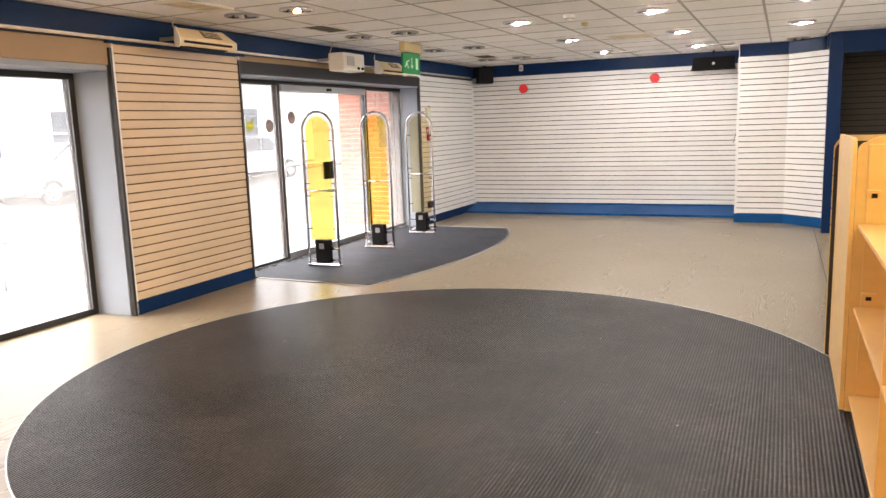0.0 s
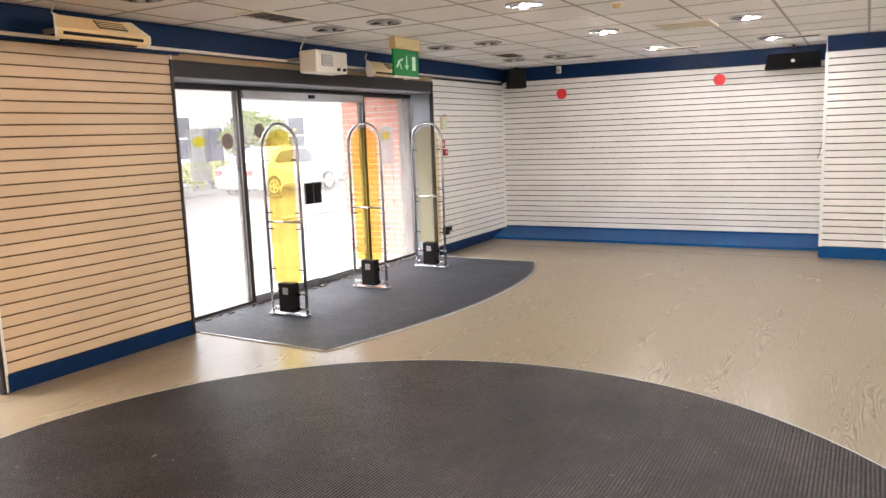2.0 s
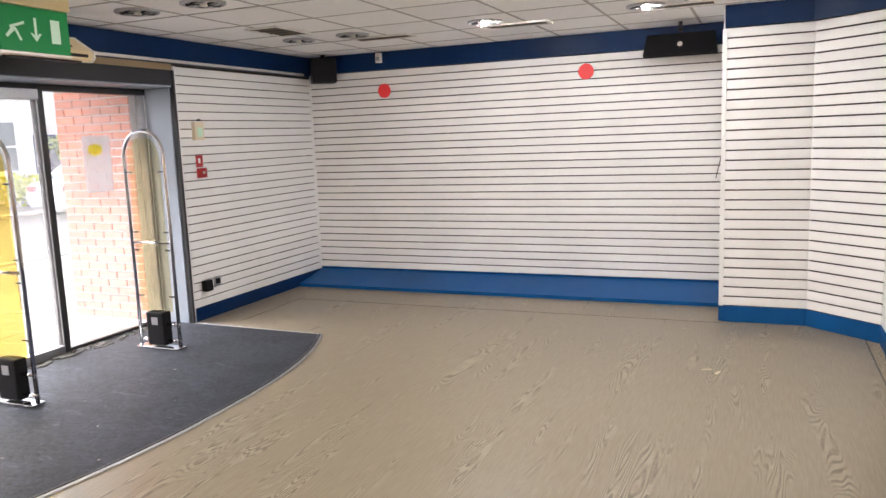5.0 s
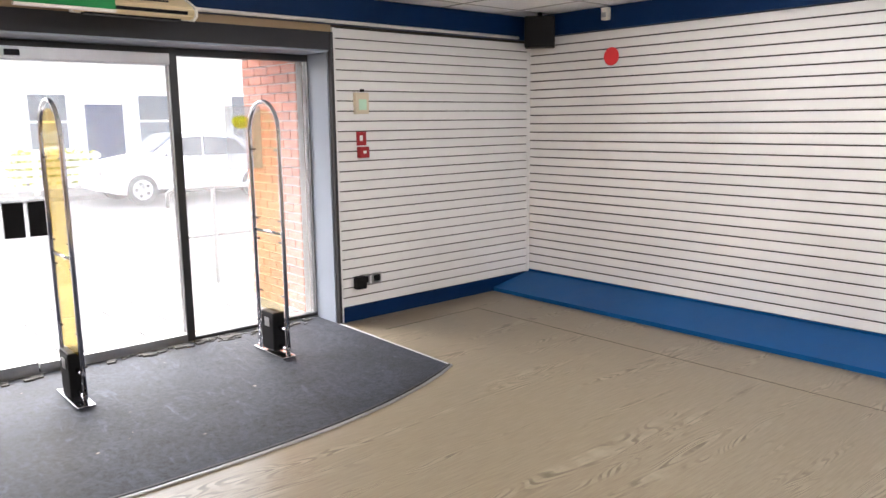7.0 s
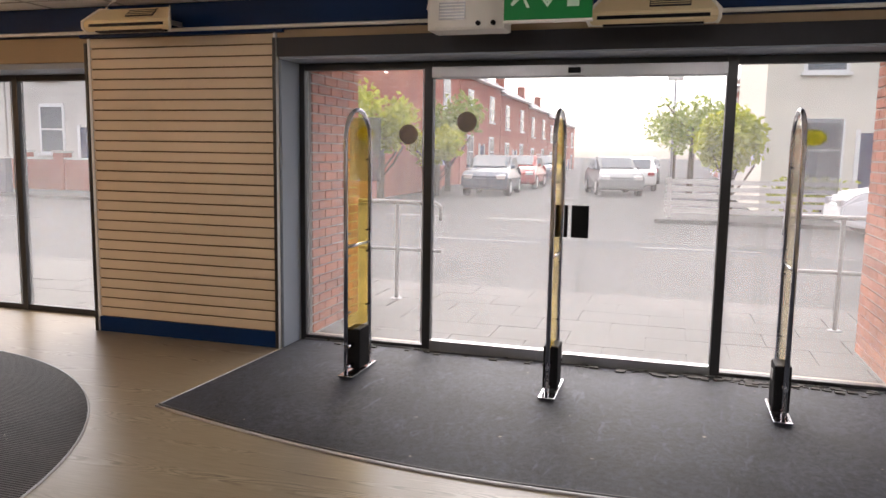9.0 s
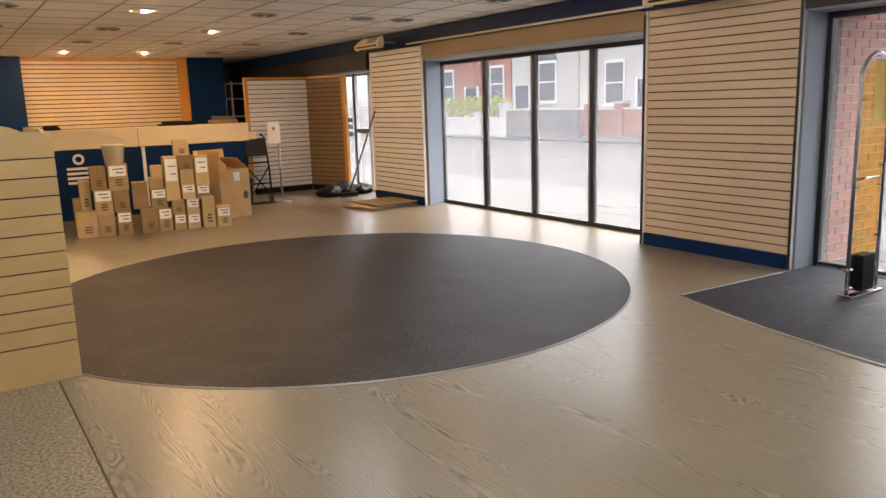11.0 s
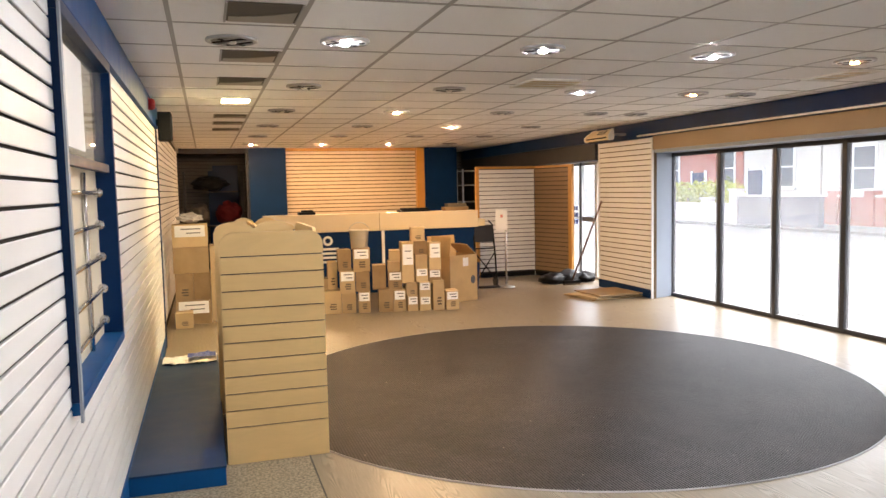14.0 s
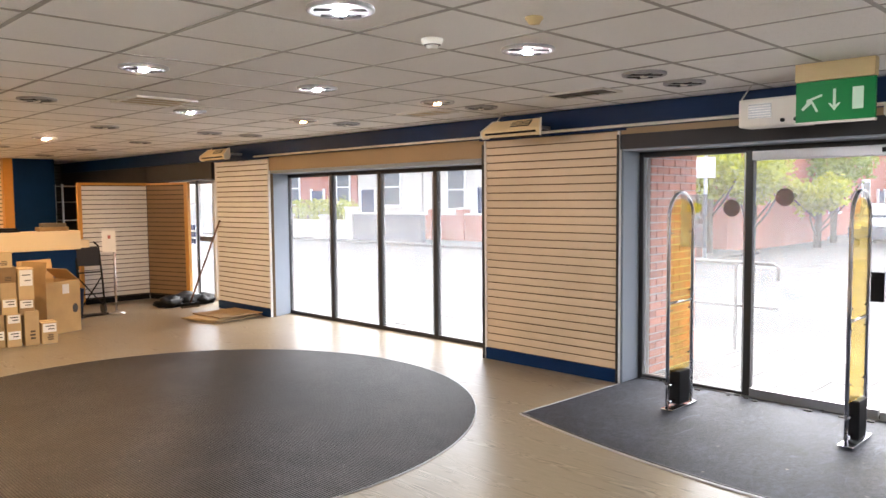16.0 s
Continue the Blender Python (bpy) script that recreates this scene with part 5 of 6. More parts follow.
for m_, s_ in ((pose(0, -0.296, 0.66, 12), 0.6), (pose(0.296, 0, 0.66, 0, 0, 90) @ pose(0, 0, 0, -10), 0.56), (pose(-0.296, 0.03, 0.66, 0, 0, 90) @ pose(0, 0, 0, 55), 0.5)):
    fl = part("flap", cube(-s_ / 2, s_ / 2, -0.004, 0.004, 0.0, 0.26, 0.002), M_CARD_GOLD, big)
    fl.matrix_basis = m_
part("label", cube(-0.1, 0.02, 0.3003, 0.302, 0.5, 0.62), M_PAPER, big, "white paper label")
bm = bmesh.new()
prism(bm, [(-0.2 + 0.05 * math.cos(a * 0.5236), 0.3 + 0.06 * math.sin(a * 0.5236)) for a in range(12)], 0.3003, 0.302, "y")
part("print", bm, M_INK, big)
for m_, w, d, h, st in ((pose(6.22, 0.32, 0), 0.20, 0.2, 0.19, "p"), (pose(6.11, 0.06, 0), 0.42, 0.3, 0.30, "w"), (pose(6.21, 0.08, 0.30), 0.21, 0.24, 0.33, "p"), (pose(6.00, 0.04, 0.30), 0.2, 0.26, 0.33, "d"), (pose(6.12, 0.02, 0.63), 0.42, 0.34, 0.32, "d"), (pose(6.12, 0.0, 0.95), 0.42, 0.34, 0.28, "w"), (pose(5.82, -0.1, 0), 0.15, 0.4, 0.95, "d")):
    c = carton(0, 0, 0, w, d, h, st)
    c.matrix_basis = m_
    tagged(c, group="cartons by the side wall")
wr = thing("plastic_wrap", "crumpled clear plastic wrap on top of a carton", "plastic wrap", pose(6.12, -0.17, 1.233))
bm = bmesh.new()
bmesh.ops.create_icosphere(bm, subdivisions=3, radius=1.0)
for v in bm.verts:
    k = 0.75 + 0.4 * noise.noise(v.co * 2.3)
    v.co = Vector((v.co.x * 0.19 * k, v.co.y * 0.14 * k, max(0, 0.07 + v.co.z * 0.08 * k)))
part("film", bm, M_CLEARBAG, wr)

# ---- counter ----
CY = -1.75
ct = thing("counter", "long shop counter, cream upper band over navy panels", "counter", pose(0, 0, 0))
part("band", cube(1.72, 5.1, CY - 0.35, CY, 0.975, 1.245, 0.004), M_COUNTER, ct, "cream laminate band")
part("band_joint", cube(3.345, 3.355, CY, CY + 0.002, 0.975, 1.24), M_TAN, ct)
part("worktop", cube(1.62, 5.1, CY - 0.8, CY - 0.352, 0.93, 0.97, 0.004), M_COUNTER, ct)
part("worktop_end", cube(1.60, 1.718, CY - 0.35, CY, 0.99, 1.10, 0.004), M_COUNTER, ct, "cream worktop end")
for xa, xb in ((1.78, 3.27), (3.32, 5.08)):
    part("front_panel", cube(xa, xb, CY - 0.05, CY - 0.02, 0.0, 0.968, 0.003), M_NAVY, ct, "navy front panel")
part("divider", cube(3.272, 3.318, CY - 0.03, CY - 0.008, 0.0, 0.968, 0.003), M_TRIM, ct, "white upright strip")
bm = bmesh.new()
prism(bm, [(4.16 + 0.075 * math.cos(a * 0.2618), 0.84 + 0.075 * math.sin(a * 0.2618)) for a in range(24)], CY - 0.019, CY - 0.015, "y")
part("emblem_disc", bm, M_TRIM, ct, "white round emblem")
bm = bmesh.new()
prism(bm, [(4.16 + 0.04 * math.cos(a * 0.2618), 0.84 + 0.04 * math.sin(a * 0.2618)) for a in range(24)], CY - 0.0145, CY - 0.011, "y")
part("emblem_core", bm, M_NAVY, ct)
for k in range(4):
    part("emblem_bar", cube(4.0, 4.32, CY - 0.019, CY - 0.015, 0.50 + 0.065 * k, 0.535 + 0.065 * k), M_TRIM, ct, "white bar")
for x, w, h, mt, nm, lb in ((2.05, 0.40, 0.06, M_CARD, "stacked_folders", "brown folders stacked on the counter"), (2.75, 0.5, 0.03, M_BLACK, "keyboard_tray", "flat black tray on the counter"), (4.45, 0.25, 0.04, M_BLACK, "card_reader", "small black device on the counter")):
    o = thing(nm, lb, "box" if mt is M_CARD else "device", pose(x, CY - 0.18, 1.245))
    part("body", cube(-w / 2, w / 2, -0.1, 0.1, 0, h, 0.006), mt, o)
    part("upper", cube(-w / 2 + 0.03, w / 2 - 0.05, -0.08, 0.09, h, h + (0.055 if mt is M_CARD else 0.03), 0.005), M_VOID if mt is M_CARD else mt, o)

# store behind the counter
rk = thing("storage_rack", "dark metal storage rack in the unlit store", "rack", pose(5.75, -6.95, 0))
for x in (-0.58, 0.58):
    for y in (-0.28, 0.28):
        part("post", cube(x - 0.018, x + 0.018, y - 0.018, y + 0.018, 0, 2.05), M_HEADER, rk)
for z in (0.25, 0.90, 1.62):
    part("shelf", cube(-0.56, 0.56, -0.26, 0.26, z, z + 0.025, 0.003), M_HEADER, rk)


def sack(label, mat_, m, w, d, h, seed):
    bm = bmesh.new()
    bmesh.ops.create_icosphere(bm, subdivisions=4, radius=1.0)
    for v in bm.verts:
        q = 0.82 + 0.28 * noise.noise(v.co * 2 + Vector((seed, 0, 0))) + 0.10 * noise.noise(v.co * 6 + Vector((0, seed, 0)))
        v.co = Vector((v.co.x * w / 2 * q, v.co.y * d / 2 * q, max(0, h / 2 + v.co.z * h / 2 * q)))
    low = min(v.co.z for v in bm.verts)
    for v in bm.verts:
        v.co.z -= low
    for f in bm.faces:
        f.smooth = True
    o = part("stuffed_sack", bm, mat_)
    o.matrix_basis = m
    tagged(o, label, "sack")


sack("dull red stuffed sack on a store rack", M_SACK_RED, pose(5.45, -6.93, 0.925), 0.62, 0.46, 0.58, 1)
sack("crumpled grey sack on a store rack", M_SACK_GREY, pose(6.05, -6.93, 0.925), 0.5, 0.44, 0.5, 2)
sack("black stuffed sack on a store rack", M_BAG, pose(5.8, -6.93, 1.645), 0.9, 0.46, 0.34, 3)
sack("black stuffed sack on the store floor", M_BAG, pose(6.0, -6.35, 0), 0.7, 0.5, 0.7, 4)
bd = thing("display_board", "dark blue display boards leaning in the unlit store", "board", pose(0, 0, 0))
for k in range(2):
    part("board", cube(5.22 + 0.1 * k, 5.75 + 0.1 * k, -7.42 + 0.05 * k, -7.39 + 0.05 * k, 0.0, 2.2 - 0.12 * k, 0.004), M_NAVY, bd)
sh = thing("metal_rack", "dark metal shelf rack in the unlit back corner", "rack", pose(0.35, -5.5, 0))
for x in (-0.4, 0.4):
    for y in (-0.2, 0.2):
        part("post", cube(x - 0.015, x + 0.015, y - 0.015, y + 0.015, 0, 2.0), M_STEEL, sh)
for z in (0.3, 0.8, 1.3, 1.65, 1.95):
    part("shelf", cube(-0.385, 0.385, -0.185, 0.185, z, z + 0.02), M_FRAME_GREY, sh)

# ---- partition corner ----
pa = thing("slat_screen", "slatted partition screen in an orange wooden frame", "partition", wall_frame((0.25, -2.8), (1.31, -2.8))[0])
part("backing", cube(0, 1.06, -0.04, -0.016, 0.08, 1.93), M_GROOVE, pa)
part("post", cube(1.06, 1.12, -0.05, 0.01, 0, 1.97, 0.004), M_ORANGE, pa, "orange wooden post")
part("top_rail", cube(-0.02, 1.06, -0.045, 0.006, 1.93, 1.97, 0.003), M_ORANGE, pa, "orange wooden rail")
part("foot", cube(0, 1.06, -0.045, 0.0, 0.0, 0.08), M_BLACK, pa)
slat_run(pa, 1.06, 0.1, 1.92, M_SLAT)
# this panel faces away from the light; its boards are coloured darker
pb = thing("slat_screen", "slatted screen panel coloured darker for shade, with an orange wooden post", "partition", wall_frame((-0.02, -1.9), (0.25, -2.78))[0])
LB = math.hypot(0.27, 0.88)
part("backing", cube(0.05, LB, -0.04, -0.016, 0.08, 1.93), M_GROOVE, pb)
part("post", cube(-0.03, 0.05, -0.05, 0.012, 0, 1.97, 0.004), M_ORANGE, pb, "orange wooden post")
part("top_rail", cube(0.05, LB, -0.045, 0.006, 1.93, 1.97, 0.003), M_ORANGE, pb, "orange wooden rail")
part("foot", cube(0.05, LB, -0.045, 0.0, 0.0, 0.08), M_BLACK, pb)
slat_run(pb, LB - 0.05, 0.1, 1.92, M_SLAT_SCREEN_SHADED, 0.05)

st = thing("sign_stand", "silver pole sign stand with a white sign plate", "sign stand", pose(1.35, -1.48, 0))
bm = bmesh.new()
lathe(bm, [(0.14, 0.0), (0.14, 0.012), (0.03, 0.03), (0.018, 0.05)], 22)
part("base", bm, M_STEEL, st)
bm = bmesh.new()
tube(bm, [(0, 0, 0.03), (0, 0, 1.02)], 0.018, 10)
part("pole", bm, M_CHROME, st)
part("plate", cube(-0.02, 0.18, 0.02, 0.03, 0.92, 1.24, 0.004), M_PAPER, st, "white sign plate")
part("print", cube(0.06, 0.10, 0.031, 0.033, 1.12, 1.17), M_PINK, st)
tr = thing("sack_truck", "black tube-framed sack truck with small wheels", "trolley", pose(1.62, -1.7, 0))
for x in (-0.17, 0.17):
    bm = bmesh.new()
    tube(bm, [(x, 0.05, 0.08), (x, 0.0, 0.5), (x, -0.12, 1.0), (x * 0.8, -0.2, 1.06)], 0.014, 8)
    part("rail", bm, M_BLACK, tr)
    bm = bmesh.new()
    tube(bm, [(x - 0.02, 0, 0.08), (x + 0.02, 0, 0.08)], 0.08, 18)
    part("wheel", bm, M_TYRE, tr)
    bm = bmesh.new()
    tube(bm, [(x, 0.05, 0.1), (-x, -0.02, 0.55)], 0.010, 8)
    part("brace", bm, M_BLACK, tr)
for z, y in ((0.3, 0.02), (0.62, -0.03), (0.9, -0.1)):
    bm = bmesh.new()
    tube(bm, [(-0.17, y, z), (0.17, y, z)], 0.011, 8)
    part("cross_bar", bm, M_BLACK, tr)
part("load_panel", cube(-0.16, 0.16, -0.10, -0.06, 0.72, 1.0, 0.006), M_HEADER, tr, "dark grey panel")
part("toe_plate", cube(-0.19, 0.19, 0.05, 0.26, 0.01, 0.018), M_BLACK, tr)
bn = thing("waste_bin", "dark blue plastic bin beside the counter", "bin", pose(1.95, -1.5, 0))
bm = bmesh.new()
lathe(bm, [(0.12, 0), (0.15, 0.4), (0.155, 0.42), (0.14, 0.42), (0.11, 0.02)], 20)
part("tub", bm, M_NAVY, bn)
bag = thing("refuse_sack", "heap of black refuse sacks on the floor", "sack", pose(0.20, -1.66, 0))
for k, (x, y, s) in enumerate(((0, 0, 0.33), (0.3, 0.1, 0.26), (-0.28, 0.1, 0.24))):
    bm = bmesh.new()
    bmesh.ops.create_icosphere(bm, subdivisions=3, radius=1.0)
    for v in bm.verts:
        q = 0.8 + 0.4 * noise.noise(v.co * 2.5 + Vector((k * 3, 0, 0))) + 0.1 * noise.noise(v.co * 8)
        v.co = Vector((x + v.co.x * s * q, y + v.co.y * s * q, max(0.0, 0.07 + v.co.z * s * 0.45 * q)))
    for f in bm.faces:
        f.smooth = True
    part("sack", bm, M_BAG, bag)
for k, (x, y, r, w, d) in enumerate(((0.46, 0.05, 8, 0.85, 0.75), (0.50, 0.10, 14, 0.8, 0.62), (0.42, 0.12, 3, 0.7, 0.7))):
    bm = cube(-w / 2, w / 2, -d / 2, d / 2, 0, 0.016, 0.002)
    bmesh.ops.subdivide_edges(bm, edges=[e for e in bm.edges if e.calc_length() > 0.4], cuts=5, use_grid_fill=True)
    for v in bm.verts:
        v.co.z += 0.012 * (noise.noise(Vector((v.co.x * 3, v.co.y * 3, k))) + 0.6) * (1 if k else 0.2)
    tagged(part("flattened_carton", bm, M_CARD), "flattened brown cardboard carton on the floor", "cardboard", "flattened cartons").matrix_basis = pose(x, y, 0.002 + k * 0.024, 0, 0, r)
bro = thing("broom", "brown wooden broom leaning on the slatwall", "broom", pose(0.30, -1.25, 0.0))
bm = bmesh.new()
tube(bm, [(0, 0, 0.06), (-0.26, 0.52, 1.36)], 0.014, 8)
part("handle", bm, wood("dark broom handle", (0.16, 0.075, 0.035)), bro)
part("head", cube(-0.15, 0.15, -0.03, 0.03, 0.03, 0.075, 0.006), M_BLACK, bro)
part("bristles", cube(-0.145, 0.145, -0.026, 0.026, 0.0, 0.03), M_BARK, bro)

bits = random.Random(77)
bm = bmesh.new()
for _ in range(150):
    x, y, s = -0.235 + bits.gauss(0, 0.03), bits.uniform(6.6, 10.3), bits.uniform(0.004, 0.02)
    if bits.random() < 0.7:
        y = 9.3 + bits.gauss(0, 0.5)
    if not 6.4 < y < 10.3:
        continue
    box(bm, x - s, x + s, y - s * 1.5, y + s * 1.5, 0.0085, 0.0095 + s * 0.5)
tagged(part("threshold_debris", bm, M_PAVE), "crumbled grit and flakes along the door threshold", "debris", "", "stuff")

# ---- outdoors: railings, cars, houses, trees ----
def railing(x, y, yaw, label):
    r = thing("handrail", label, "railing", pose(x, y, -0.012, 0, 0, yaw))
    for px in (0.0, 1.35):
        bm = bmesh.new()
        tube(bm, [(px, 0, 0.0), (px, 0, 0.95)], 0.021, 8)
        part("post", bm, M_RAIL, r)
        bm = bmesh.new()
        lathe(bm, [(0.06, 0), (0.06, 0.008), (0.025, 0.012)], 14, (px, 0, 0))
        part("foot", bm, M_RAIL, r)
    bm = bmesh.new()
    tube(bm, [(-0.45, 0, 0.80), (-0.45, 0, 0.93), (-0.40, 0, 0.965), (1.75, 0, 0.965), (1.80, 0, 0.93), (1.80, 0, 0.8)], 0.021, 8)
    part("top_rail", bm, M_RAIL, r)
    bm = bmesh.new()
    tube(bm, [(-0.45, 0, 0.5), (1.80, 0, 0.5)], 0.018, 8)
    part("lower_rail", bm, M_RAIL, r)
    return r


railing(-2.15, 6.36, -90, "grey tubular handrail on the footway")
railing(-2.15, 10.32, 90, "grey tubular handrail on the footway beside the entrance")


def car(label, paint, m):
    c = thing("car", label, "car", m, "parked cars")
    prof = [(-2.02, 0.30), (-2.05, 0.62), (-1.95, 0.86), (-1.55, 0.93), (-1.05, 1.36), (-0.55, 1.47), (0.35, 1.45), (0.95, 1.02), (1.75, 0.88), (2.02, 0.68), (2.05, 0.32), (1.7, 0.22), (-1.7, 0.22)]
    bm = bmesh.new()
    prism(bm, prof, -0.84, 0.84, "y")
    for v in bm.verts:
        if v.co.z > 1.0:
            v.co.y *= 0.8
    bmesh.ops.bevel(bm, geom=bm.edges[:], offset=0.05, segments=2, affect="EDGES")
    part("body", bm, paint, c)
    for s in (-1, 1):
        bm = bmesh.new()
        prism(bm, [(-1.2, 0.98), (-0.85, 1.32), (-0.15, 1.38), (-0.15, 0.98)], s * 0.73, s * 0.80, "y")
        part("side_window", bm, M_DARKWIN, c)
        bm = bmesh.new()
        prism(bm, [(-0.08, 0.98), (-0.08, 1.38), (0.3, 1.36), (0.75, 0.98)], s * 0.73, s * 0.80, "y")
        part("side_window", bm, M_DARKWIN, c)
        part("sill", cube(-1.0, 1.0, s * 0.80 - 0.05, s * 0.80 + 0.05, 0.2, 0.3, 0.01), M_BLACK, c)
        for x in (-1.27, 1.27):
            bm = bmesh.new()
            tube(bm, [(x, s * 0.66, 0.31), (x, s * 0.865, 0.31)], 0.31, 24)
            w = part("tyre", bm, M_TYRE, c)
            bm = bmesh.new()
            tube(bm, [(x, s * 0.82, 0.31), (x, s * 0.872, 0.31)], 0.21, 20)
            part("rim", bm, M_ALLOY, w)
            for k in range(5):
                a = k * 1.2566
                bm = bmesh.new()
                lathe(bm, [(0.035, 0), (0.035, 0.004)], 8)
                for v in bm.verts:
                    v.co = Vector((x + 0.13 * math.cos(a) + v.co.x, s * (0.872 + v.co.z), 0.31 + 0.13 * math.sin(a) + v.co.y))
                part("rim_gap", bm, M_BLACK, w)
        part("mirror", cube(0.55, 0.68, s * 0.85 - 0.06, s * 0.85 + 0.06, 0.98, 1.1, 0.02), paint, c)
        part("headlight", cube(1.85, 2.04, s * 0.6 - 0.16, s * 0.6 + 0.16, 0.62, 0.76, 0.03), M_ALLOY, c)
        part("tail_light", cube(-2.05, -1.93, s * 0.62 - 0.14, s * 0.62 + 0.14, 0.66, 0.82, 0.03), M_RED, c)
    bm = bmesh.new()
    prism(bm, [(0.40, 1.42), (0.95, 1.04), (0.98, 1.07), (0.44, 1.45)], -0.58, 0.58, "y")
    part("windscreen", bm, M_DARKWIN, c)
    bm = bmesh.new()
    prism(bm, [(-1.06, 1.34), (-1.5, 0.96), (-1.53, 0.99), (-1.1, 1.37)], -0.58, 0.58, "y")
    part("rear_window", bm, M_DARKWIN, c)
    return c


Z_ROAD = -0.09
car("white hatchback parked across the street", M_CARWHITE, pose(-11.88, 14.06, Z_ROAD, 0, 0, -90))
car("white hatchback parked further along the street", M_CARWHITE, pose(-11.4, 20.5, Z_ROAD, 0, 0, 88))
car("dark blue car parked in the side street", M_CARBLUE, pose(-23.5, 2.4, Z_ROAD, 0, 0, 4))
car("red car parked in the side street", M_CARRED, pose(-29.5, 2.4, Z_ROAD, 0, 0, 2))
car("dark blue car parked far down the side street", M_CARBLUE, pose(-36, 2.5, Z_ROAD, 0, 0, 1))
car("grey car waiting at the side street junction", M_CARGREY, pose(-26.0, 6.7, Z_ROAD, 0, 0, 14))
car("white car parked far down the side street", M_CARWHITE, pose(-31, 7.4, Z_ROAD, 0, 0, 182))
car("grey car parked far down the side street", M_CARGREY, pose(-40, 7.4, Z_ROAD, 0, 0, 182))


def house(label, y0, y1, depth, h, walling, windows, doors, m, ridge=2.2, arched=False):
    """A house front on the local x=0 plane, facing +x, between y0 and y1."""
    b = thing("house", label, "house", m)
    part("wall", cube(-depth, 0, y0, y1, -0.1, h), walling, b)
    bm = bmesh.new()
    prism(bm, [(0.3, h - 0.05), (-depth / 2, h + ridge), (-depth - 0.3, h - 0.05)], y0 - 0.05, y1 + 0.05, "y")
    rf = part("roof", bm, M_SLATE, b)
    part("chimney", cube(-depth / 2 - 0.3, -depth / 2 + 0.3, y1 - 1.1, y1 - 0.3, h + ridge - 0.5, h + ridge + 0.9), M_FARBRICK, rf)
    part("gutter", cube(0.0, 0.32, y0, y1, h - 0.14, h - 0.05), M_TRIM, b)
    for y, z, w, hh in windows:
        wd = part("window", cube(0.0, 0.05, y - w / 2 - 0.09, y + w / 2 + 0.09, z - 0.06, z + hh + 0.12), M_TRIM, b, "white window surround")
        part("pane", cube(0.05, 0.06, y - w / 2, y + w / 2, z, z + hh / 2 - 0.03), M_DARKWIN, wd)
        part("pane", cube(0.05, 0.06, y - w / 2, y + w / 2, z + hh / 2 + 0.03, z + hh), M_DARKWIN, wd)
        part("sill", cube(0.0, 0.14, y - w / 2 - 0.15, y + w / 2 + 0.15, z - 0.14, z - 0.06), M_TRIM, wd)
        if arched:
            bm = bmesh.new()
            prism(bm, [(y + (w / 2 + 0.09) * math.cos(math.pi * k / 10), z + hh + 0.12 + 0.4 * w * math.sin(math.pi * k / 10)) for k in range(11)], 0.0, 0.05, "x")
            part("arch", bm, M_DARKWIN, wd)
    for y, w in doors:
        d = part("door", cube(0.0, 0.06, y - w / 2, y + w / 2, 0.0, 2.1), M_NAVY, b, "dark painted house door")
        part("door_frame", cube(0.0, 0.09, y - w / 2 - 0.1, y - w / 2, 0.0, 2.2), M_TRIM, d)
        part("door_frame", cube(0.0, 0.09, y + w / 2, y + w / 2 + 0.1, 0.0, 2.2), M_TRIM, d)
    return b


ID = pose(-17, 0, 0)
house("red brick terraced house across the street", -31.0, -18.6, 9, 6.0, M_FARBRICK, [(-28, 1.0, 1.0, 1.7), (-23.8, 1.5, 0.9, 1.5), (-19.6, 1.5, 0.9, 1.5), (-28, 3.9, 1.0, 1.5), (-23.8, 3.9, 0.9, 1.5), (-19.6, 3.9, 0.9, 1.5)], [(-25.9, 0.95), (-21.7, 0.95)], ID)
house("pale grey rendered house with arched windows", -18.5, -14.1, 9, 6.2, M_STONE, [(-16.0, 1.4, 1.0, 1.6), (-16.0, 4.0, 1.0, 1.4)], [(-17.7, 0.95)], ID, arched=True)
house("light grey rendered house across the street", -14.0, -6.5, 9, 5.9, M_STONE, [(-12.0, 1.25, 0.9, 1.55), (-8.5, 1.25, 0.9, 1.55), (-12.0, 3.8, 0.9, 1.4), (-8.5, 3.8, 0.9, 1.4)], [(-10.3, 0.95)], ID)
house("red brick corner house beside the side street", -6.4, -0.4, 9, 6.0, M_FARBRICK, [(-4.8, 1.1, 1.0, 1.6), (-1.9, 1.1, 1.0, 1.6), (-4.8, 3.8, 1.0, 1.4), (-1.9, 3.8, 1.0, 1.4)], [(-3.3, 0.95)], ID)
house("cream rendered house with white windows", 11.2, 19.5, 9, 6.2, M_RENDER, [(12.6, 0.95, 0.9, 1.4), (15.4, 0.95, 0.9, 1.4), (12.6, 3.7, 0.9, 1.4), (15.4, 3.7, 0.9, 1.4), (18.2, 0.95, 0.9, 1.4)], [(14.0, 1.0)], ID)
house("grey rendered house further along the street", 19.6, 33.0, 9, 6.0, M_STONE, [(21.5, 1.0, 1.0, 1.5), (24.6, 1.0, 1.0, 1.5), (28, 1.0, 1.0, 1.5), (21.5, 3.8, 1.0, 1.4), (24.6, 3.8, 1.0, 1.4)], [(23.1, 1.0)], ID)
# terraces down the side street: fronts face the street, local +x turned
for k in range(6):
    m_ = pose(-27.0 - 9.2 * k, -1.2, -0.25 * k, 0, 0, 90)
    house("red brick terraced house down the side street", -4.5, 4.5, 8, 5.6, M_FARBRICK, [(-2.6, 1.0, 1.0, 1.5), (2.2, 1.0, 1.0, 1.5), (-2.6, 3.5, 0.9, 1.3), (2.2, 3.5, 0.9, 1.3)], [(-0.2, 0.95)], m_)
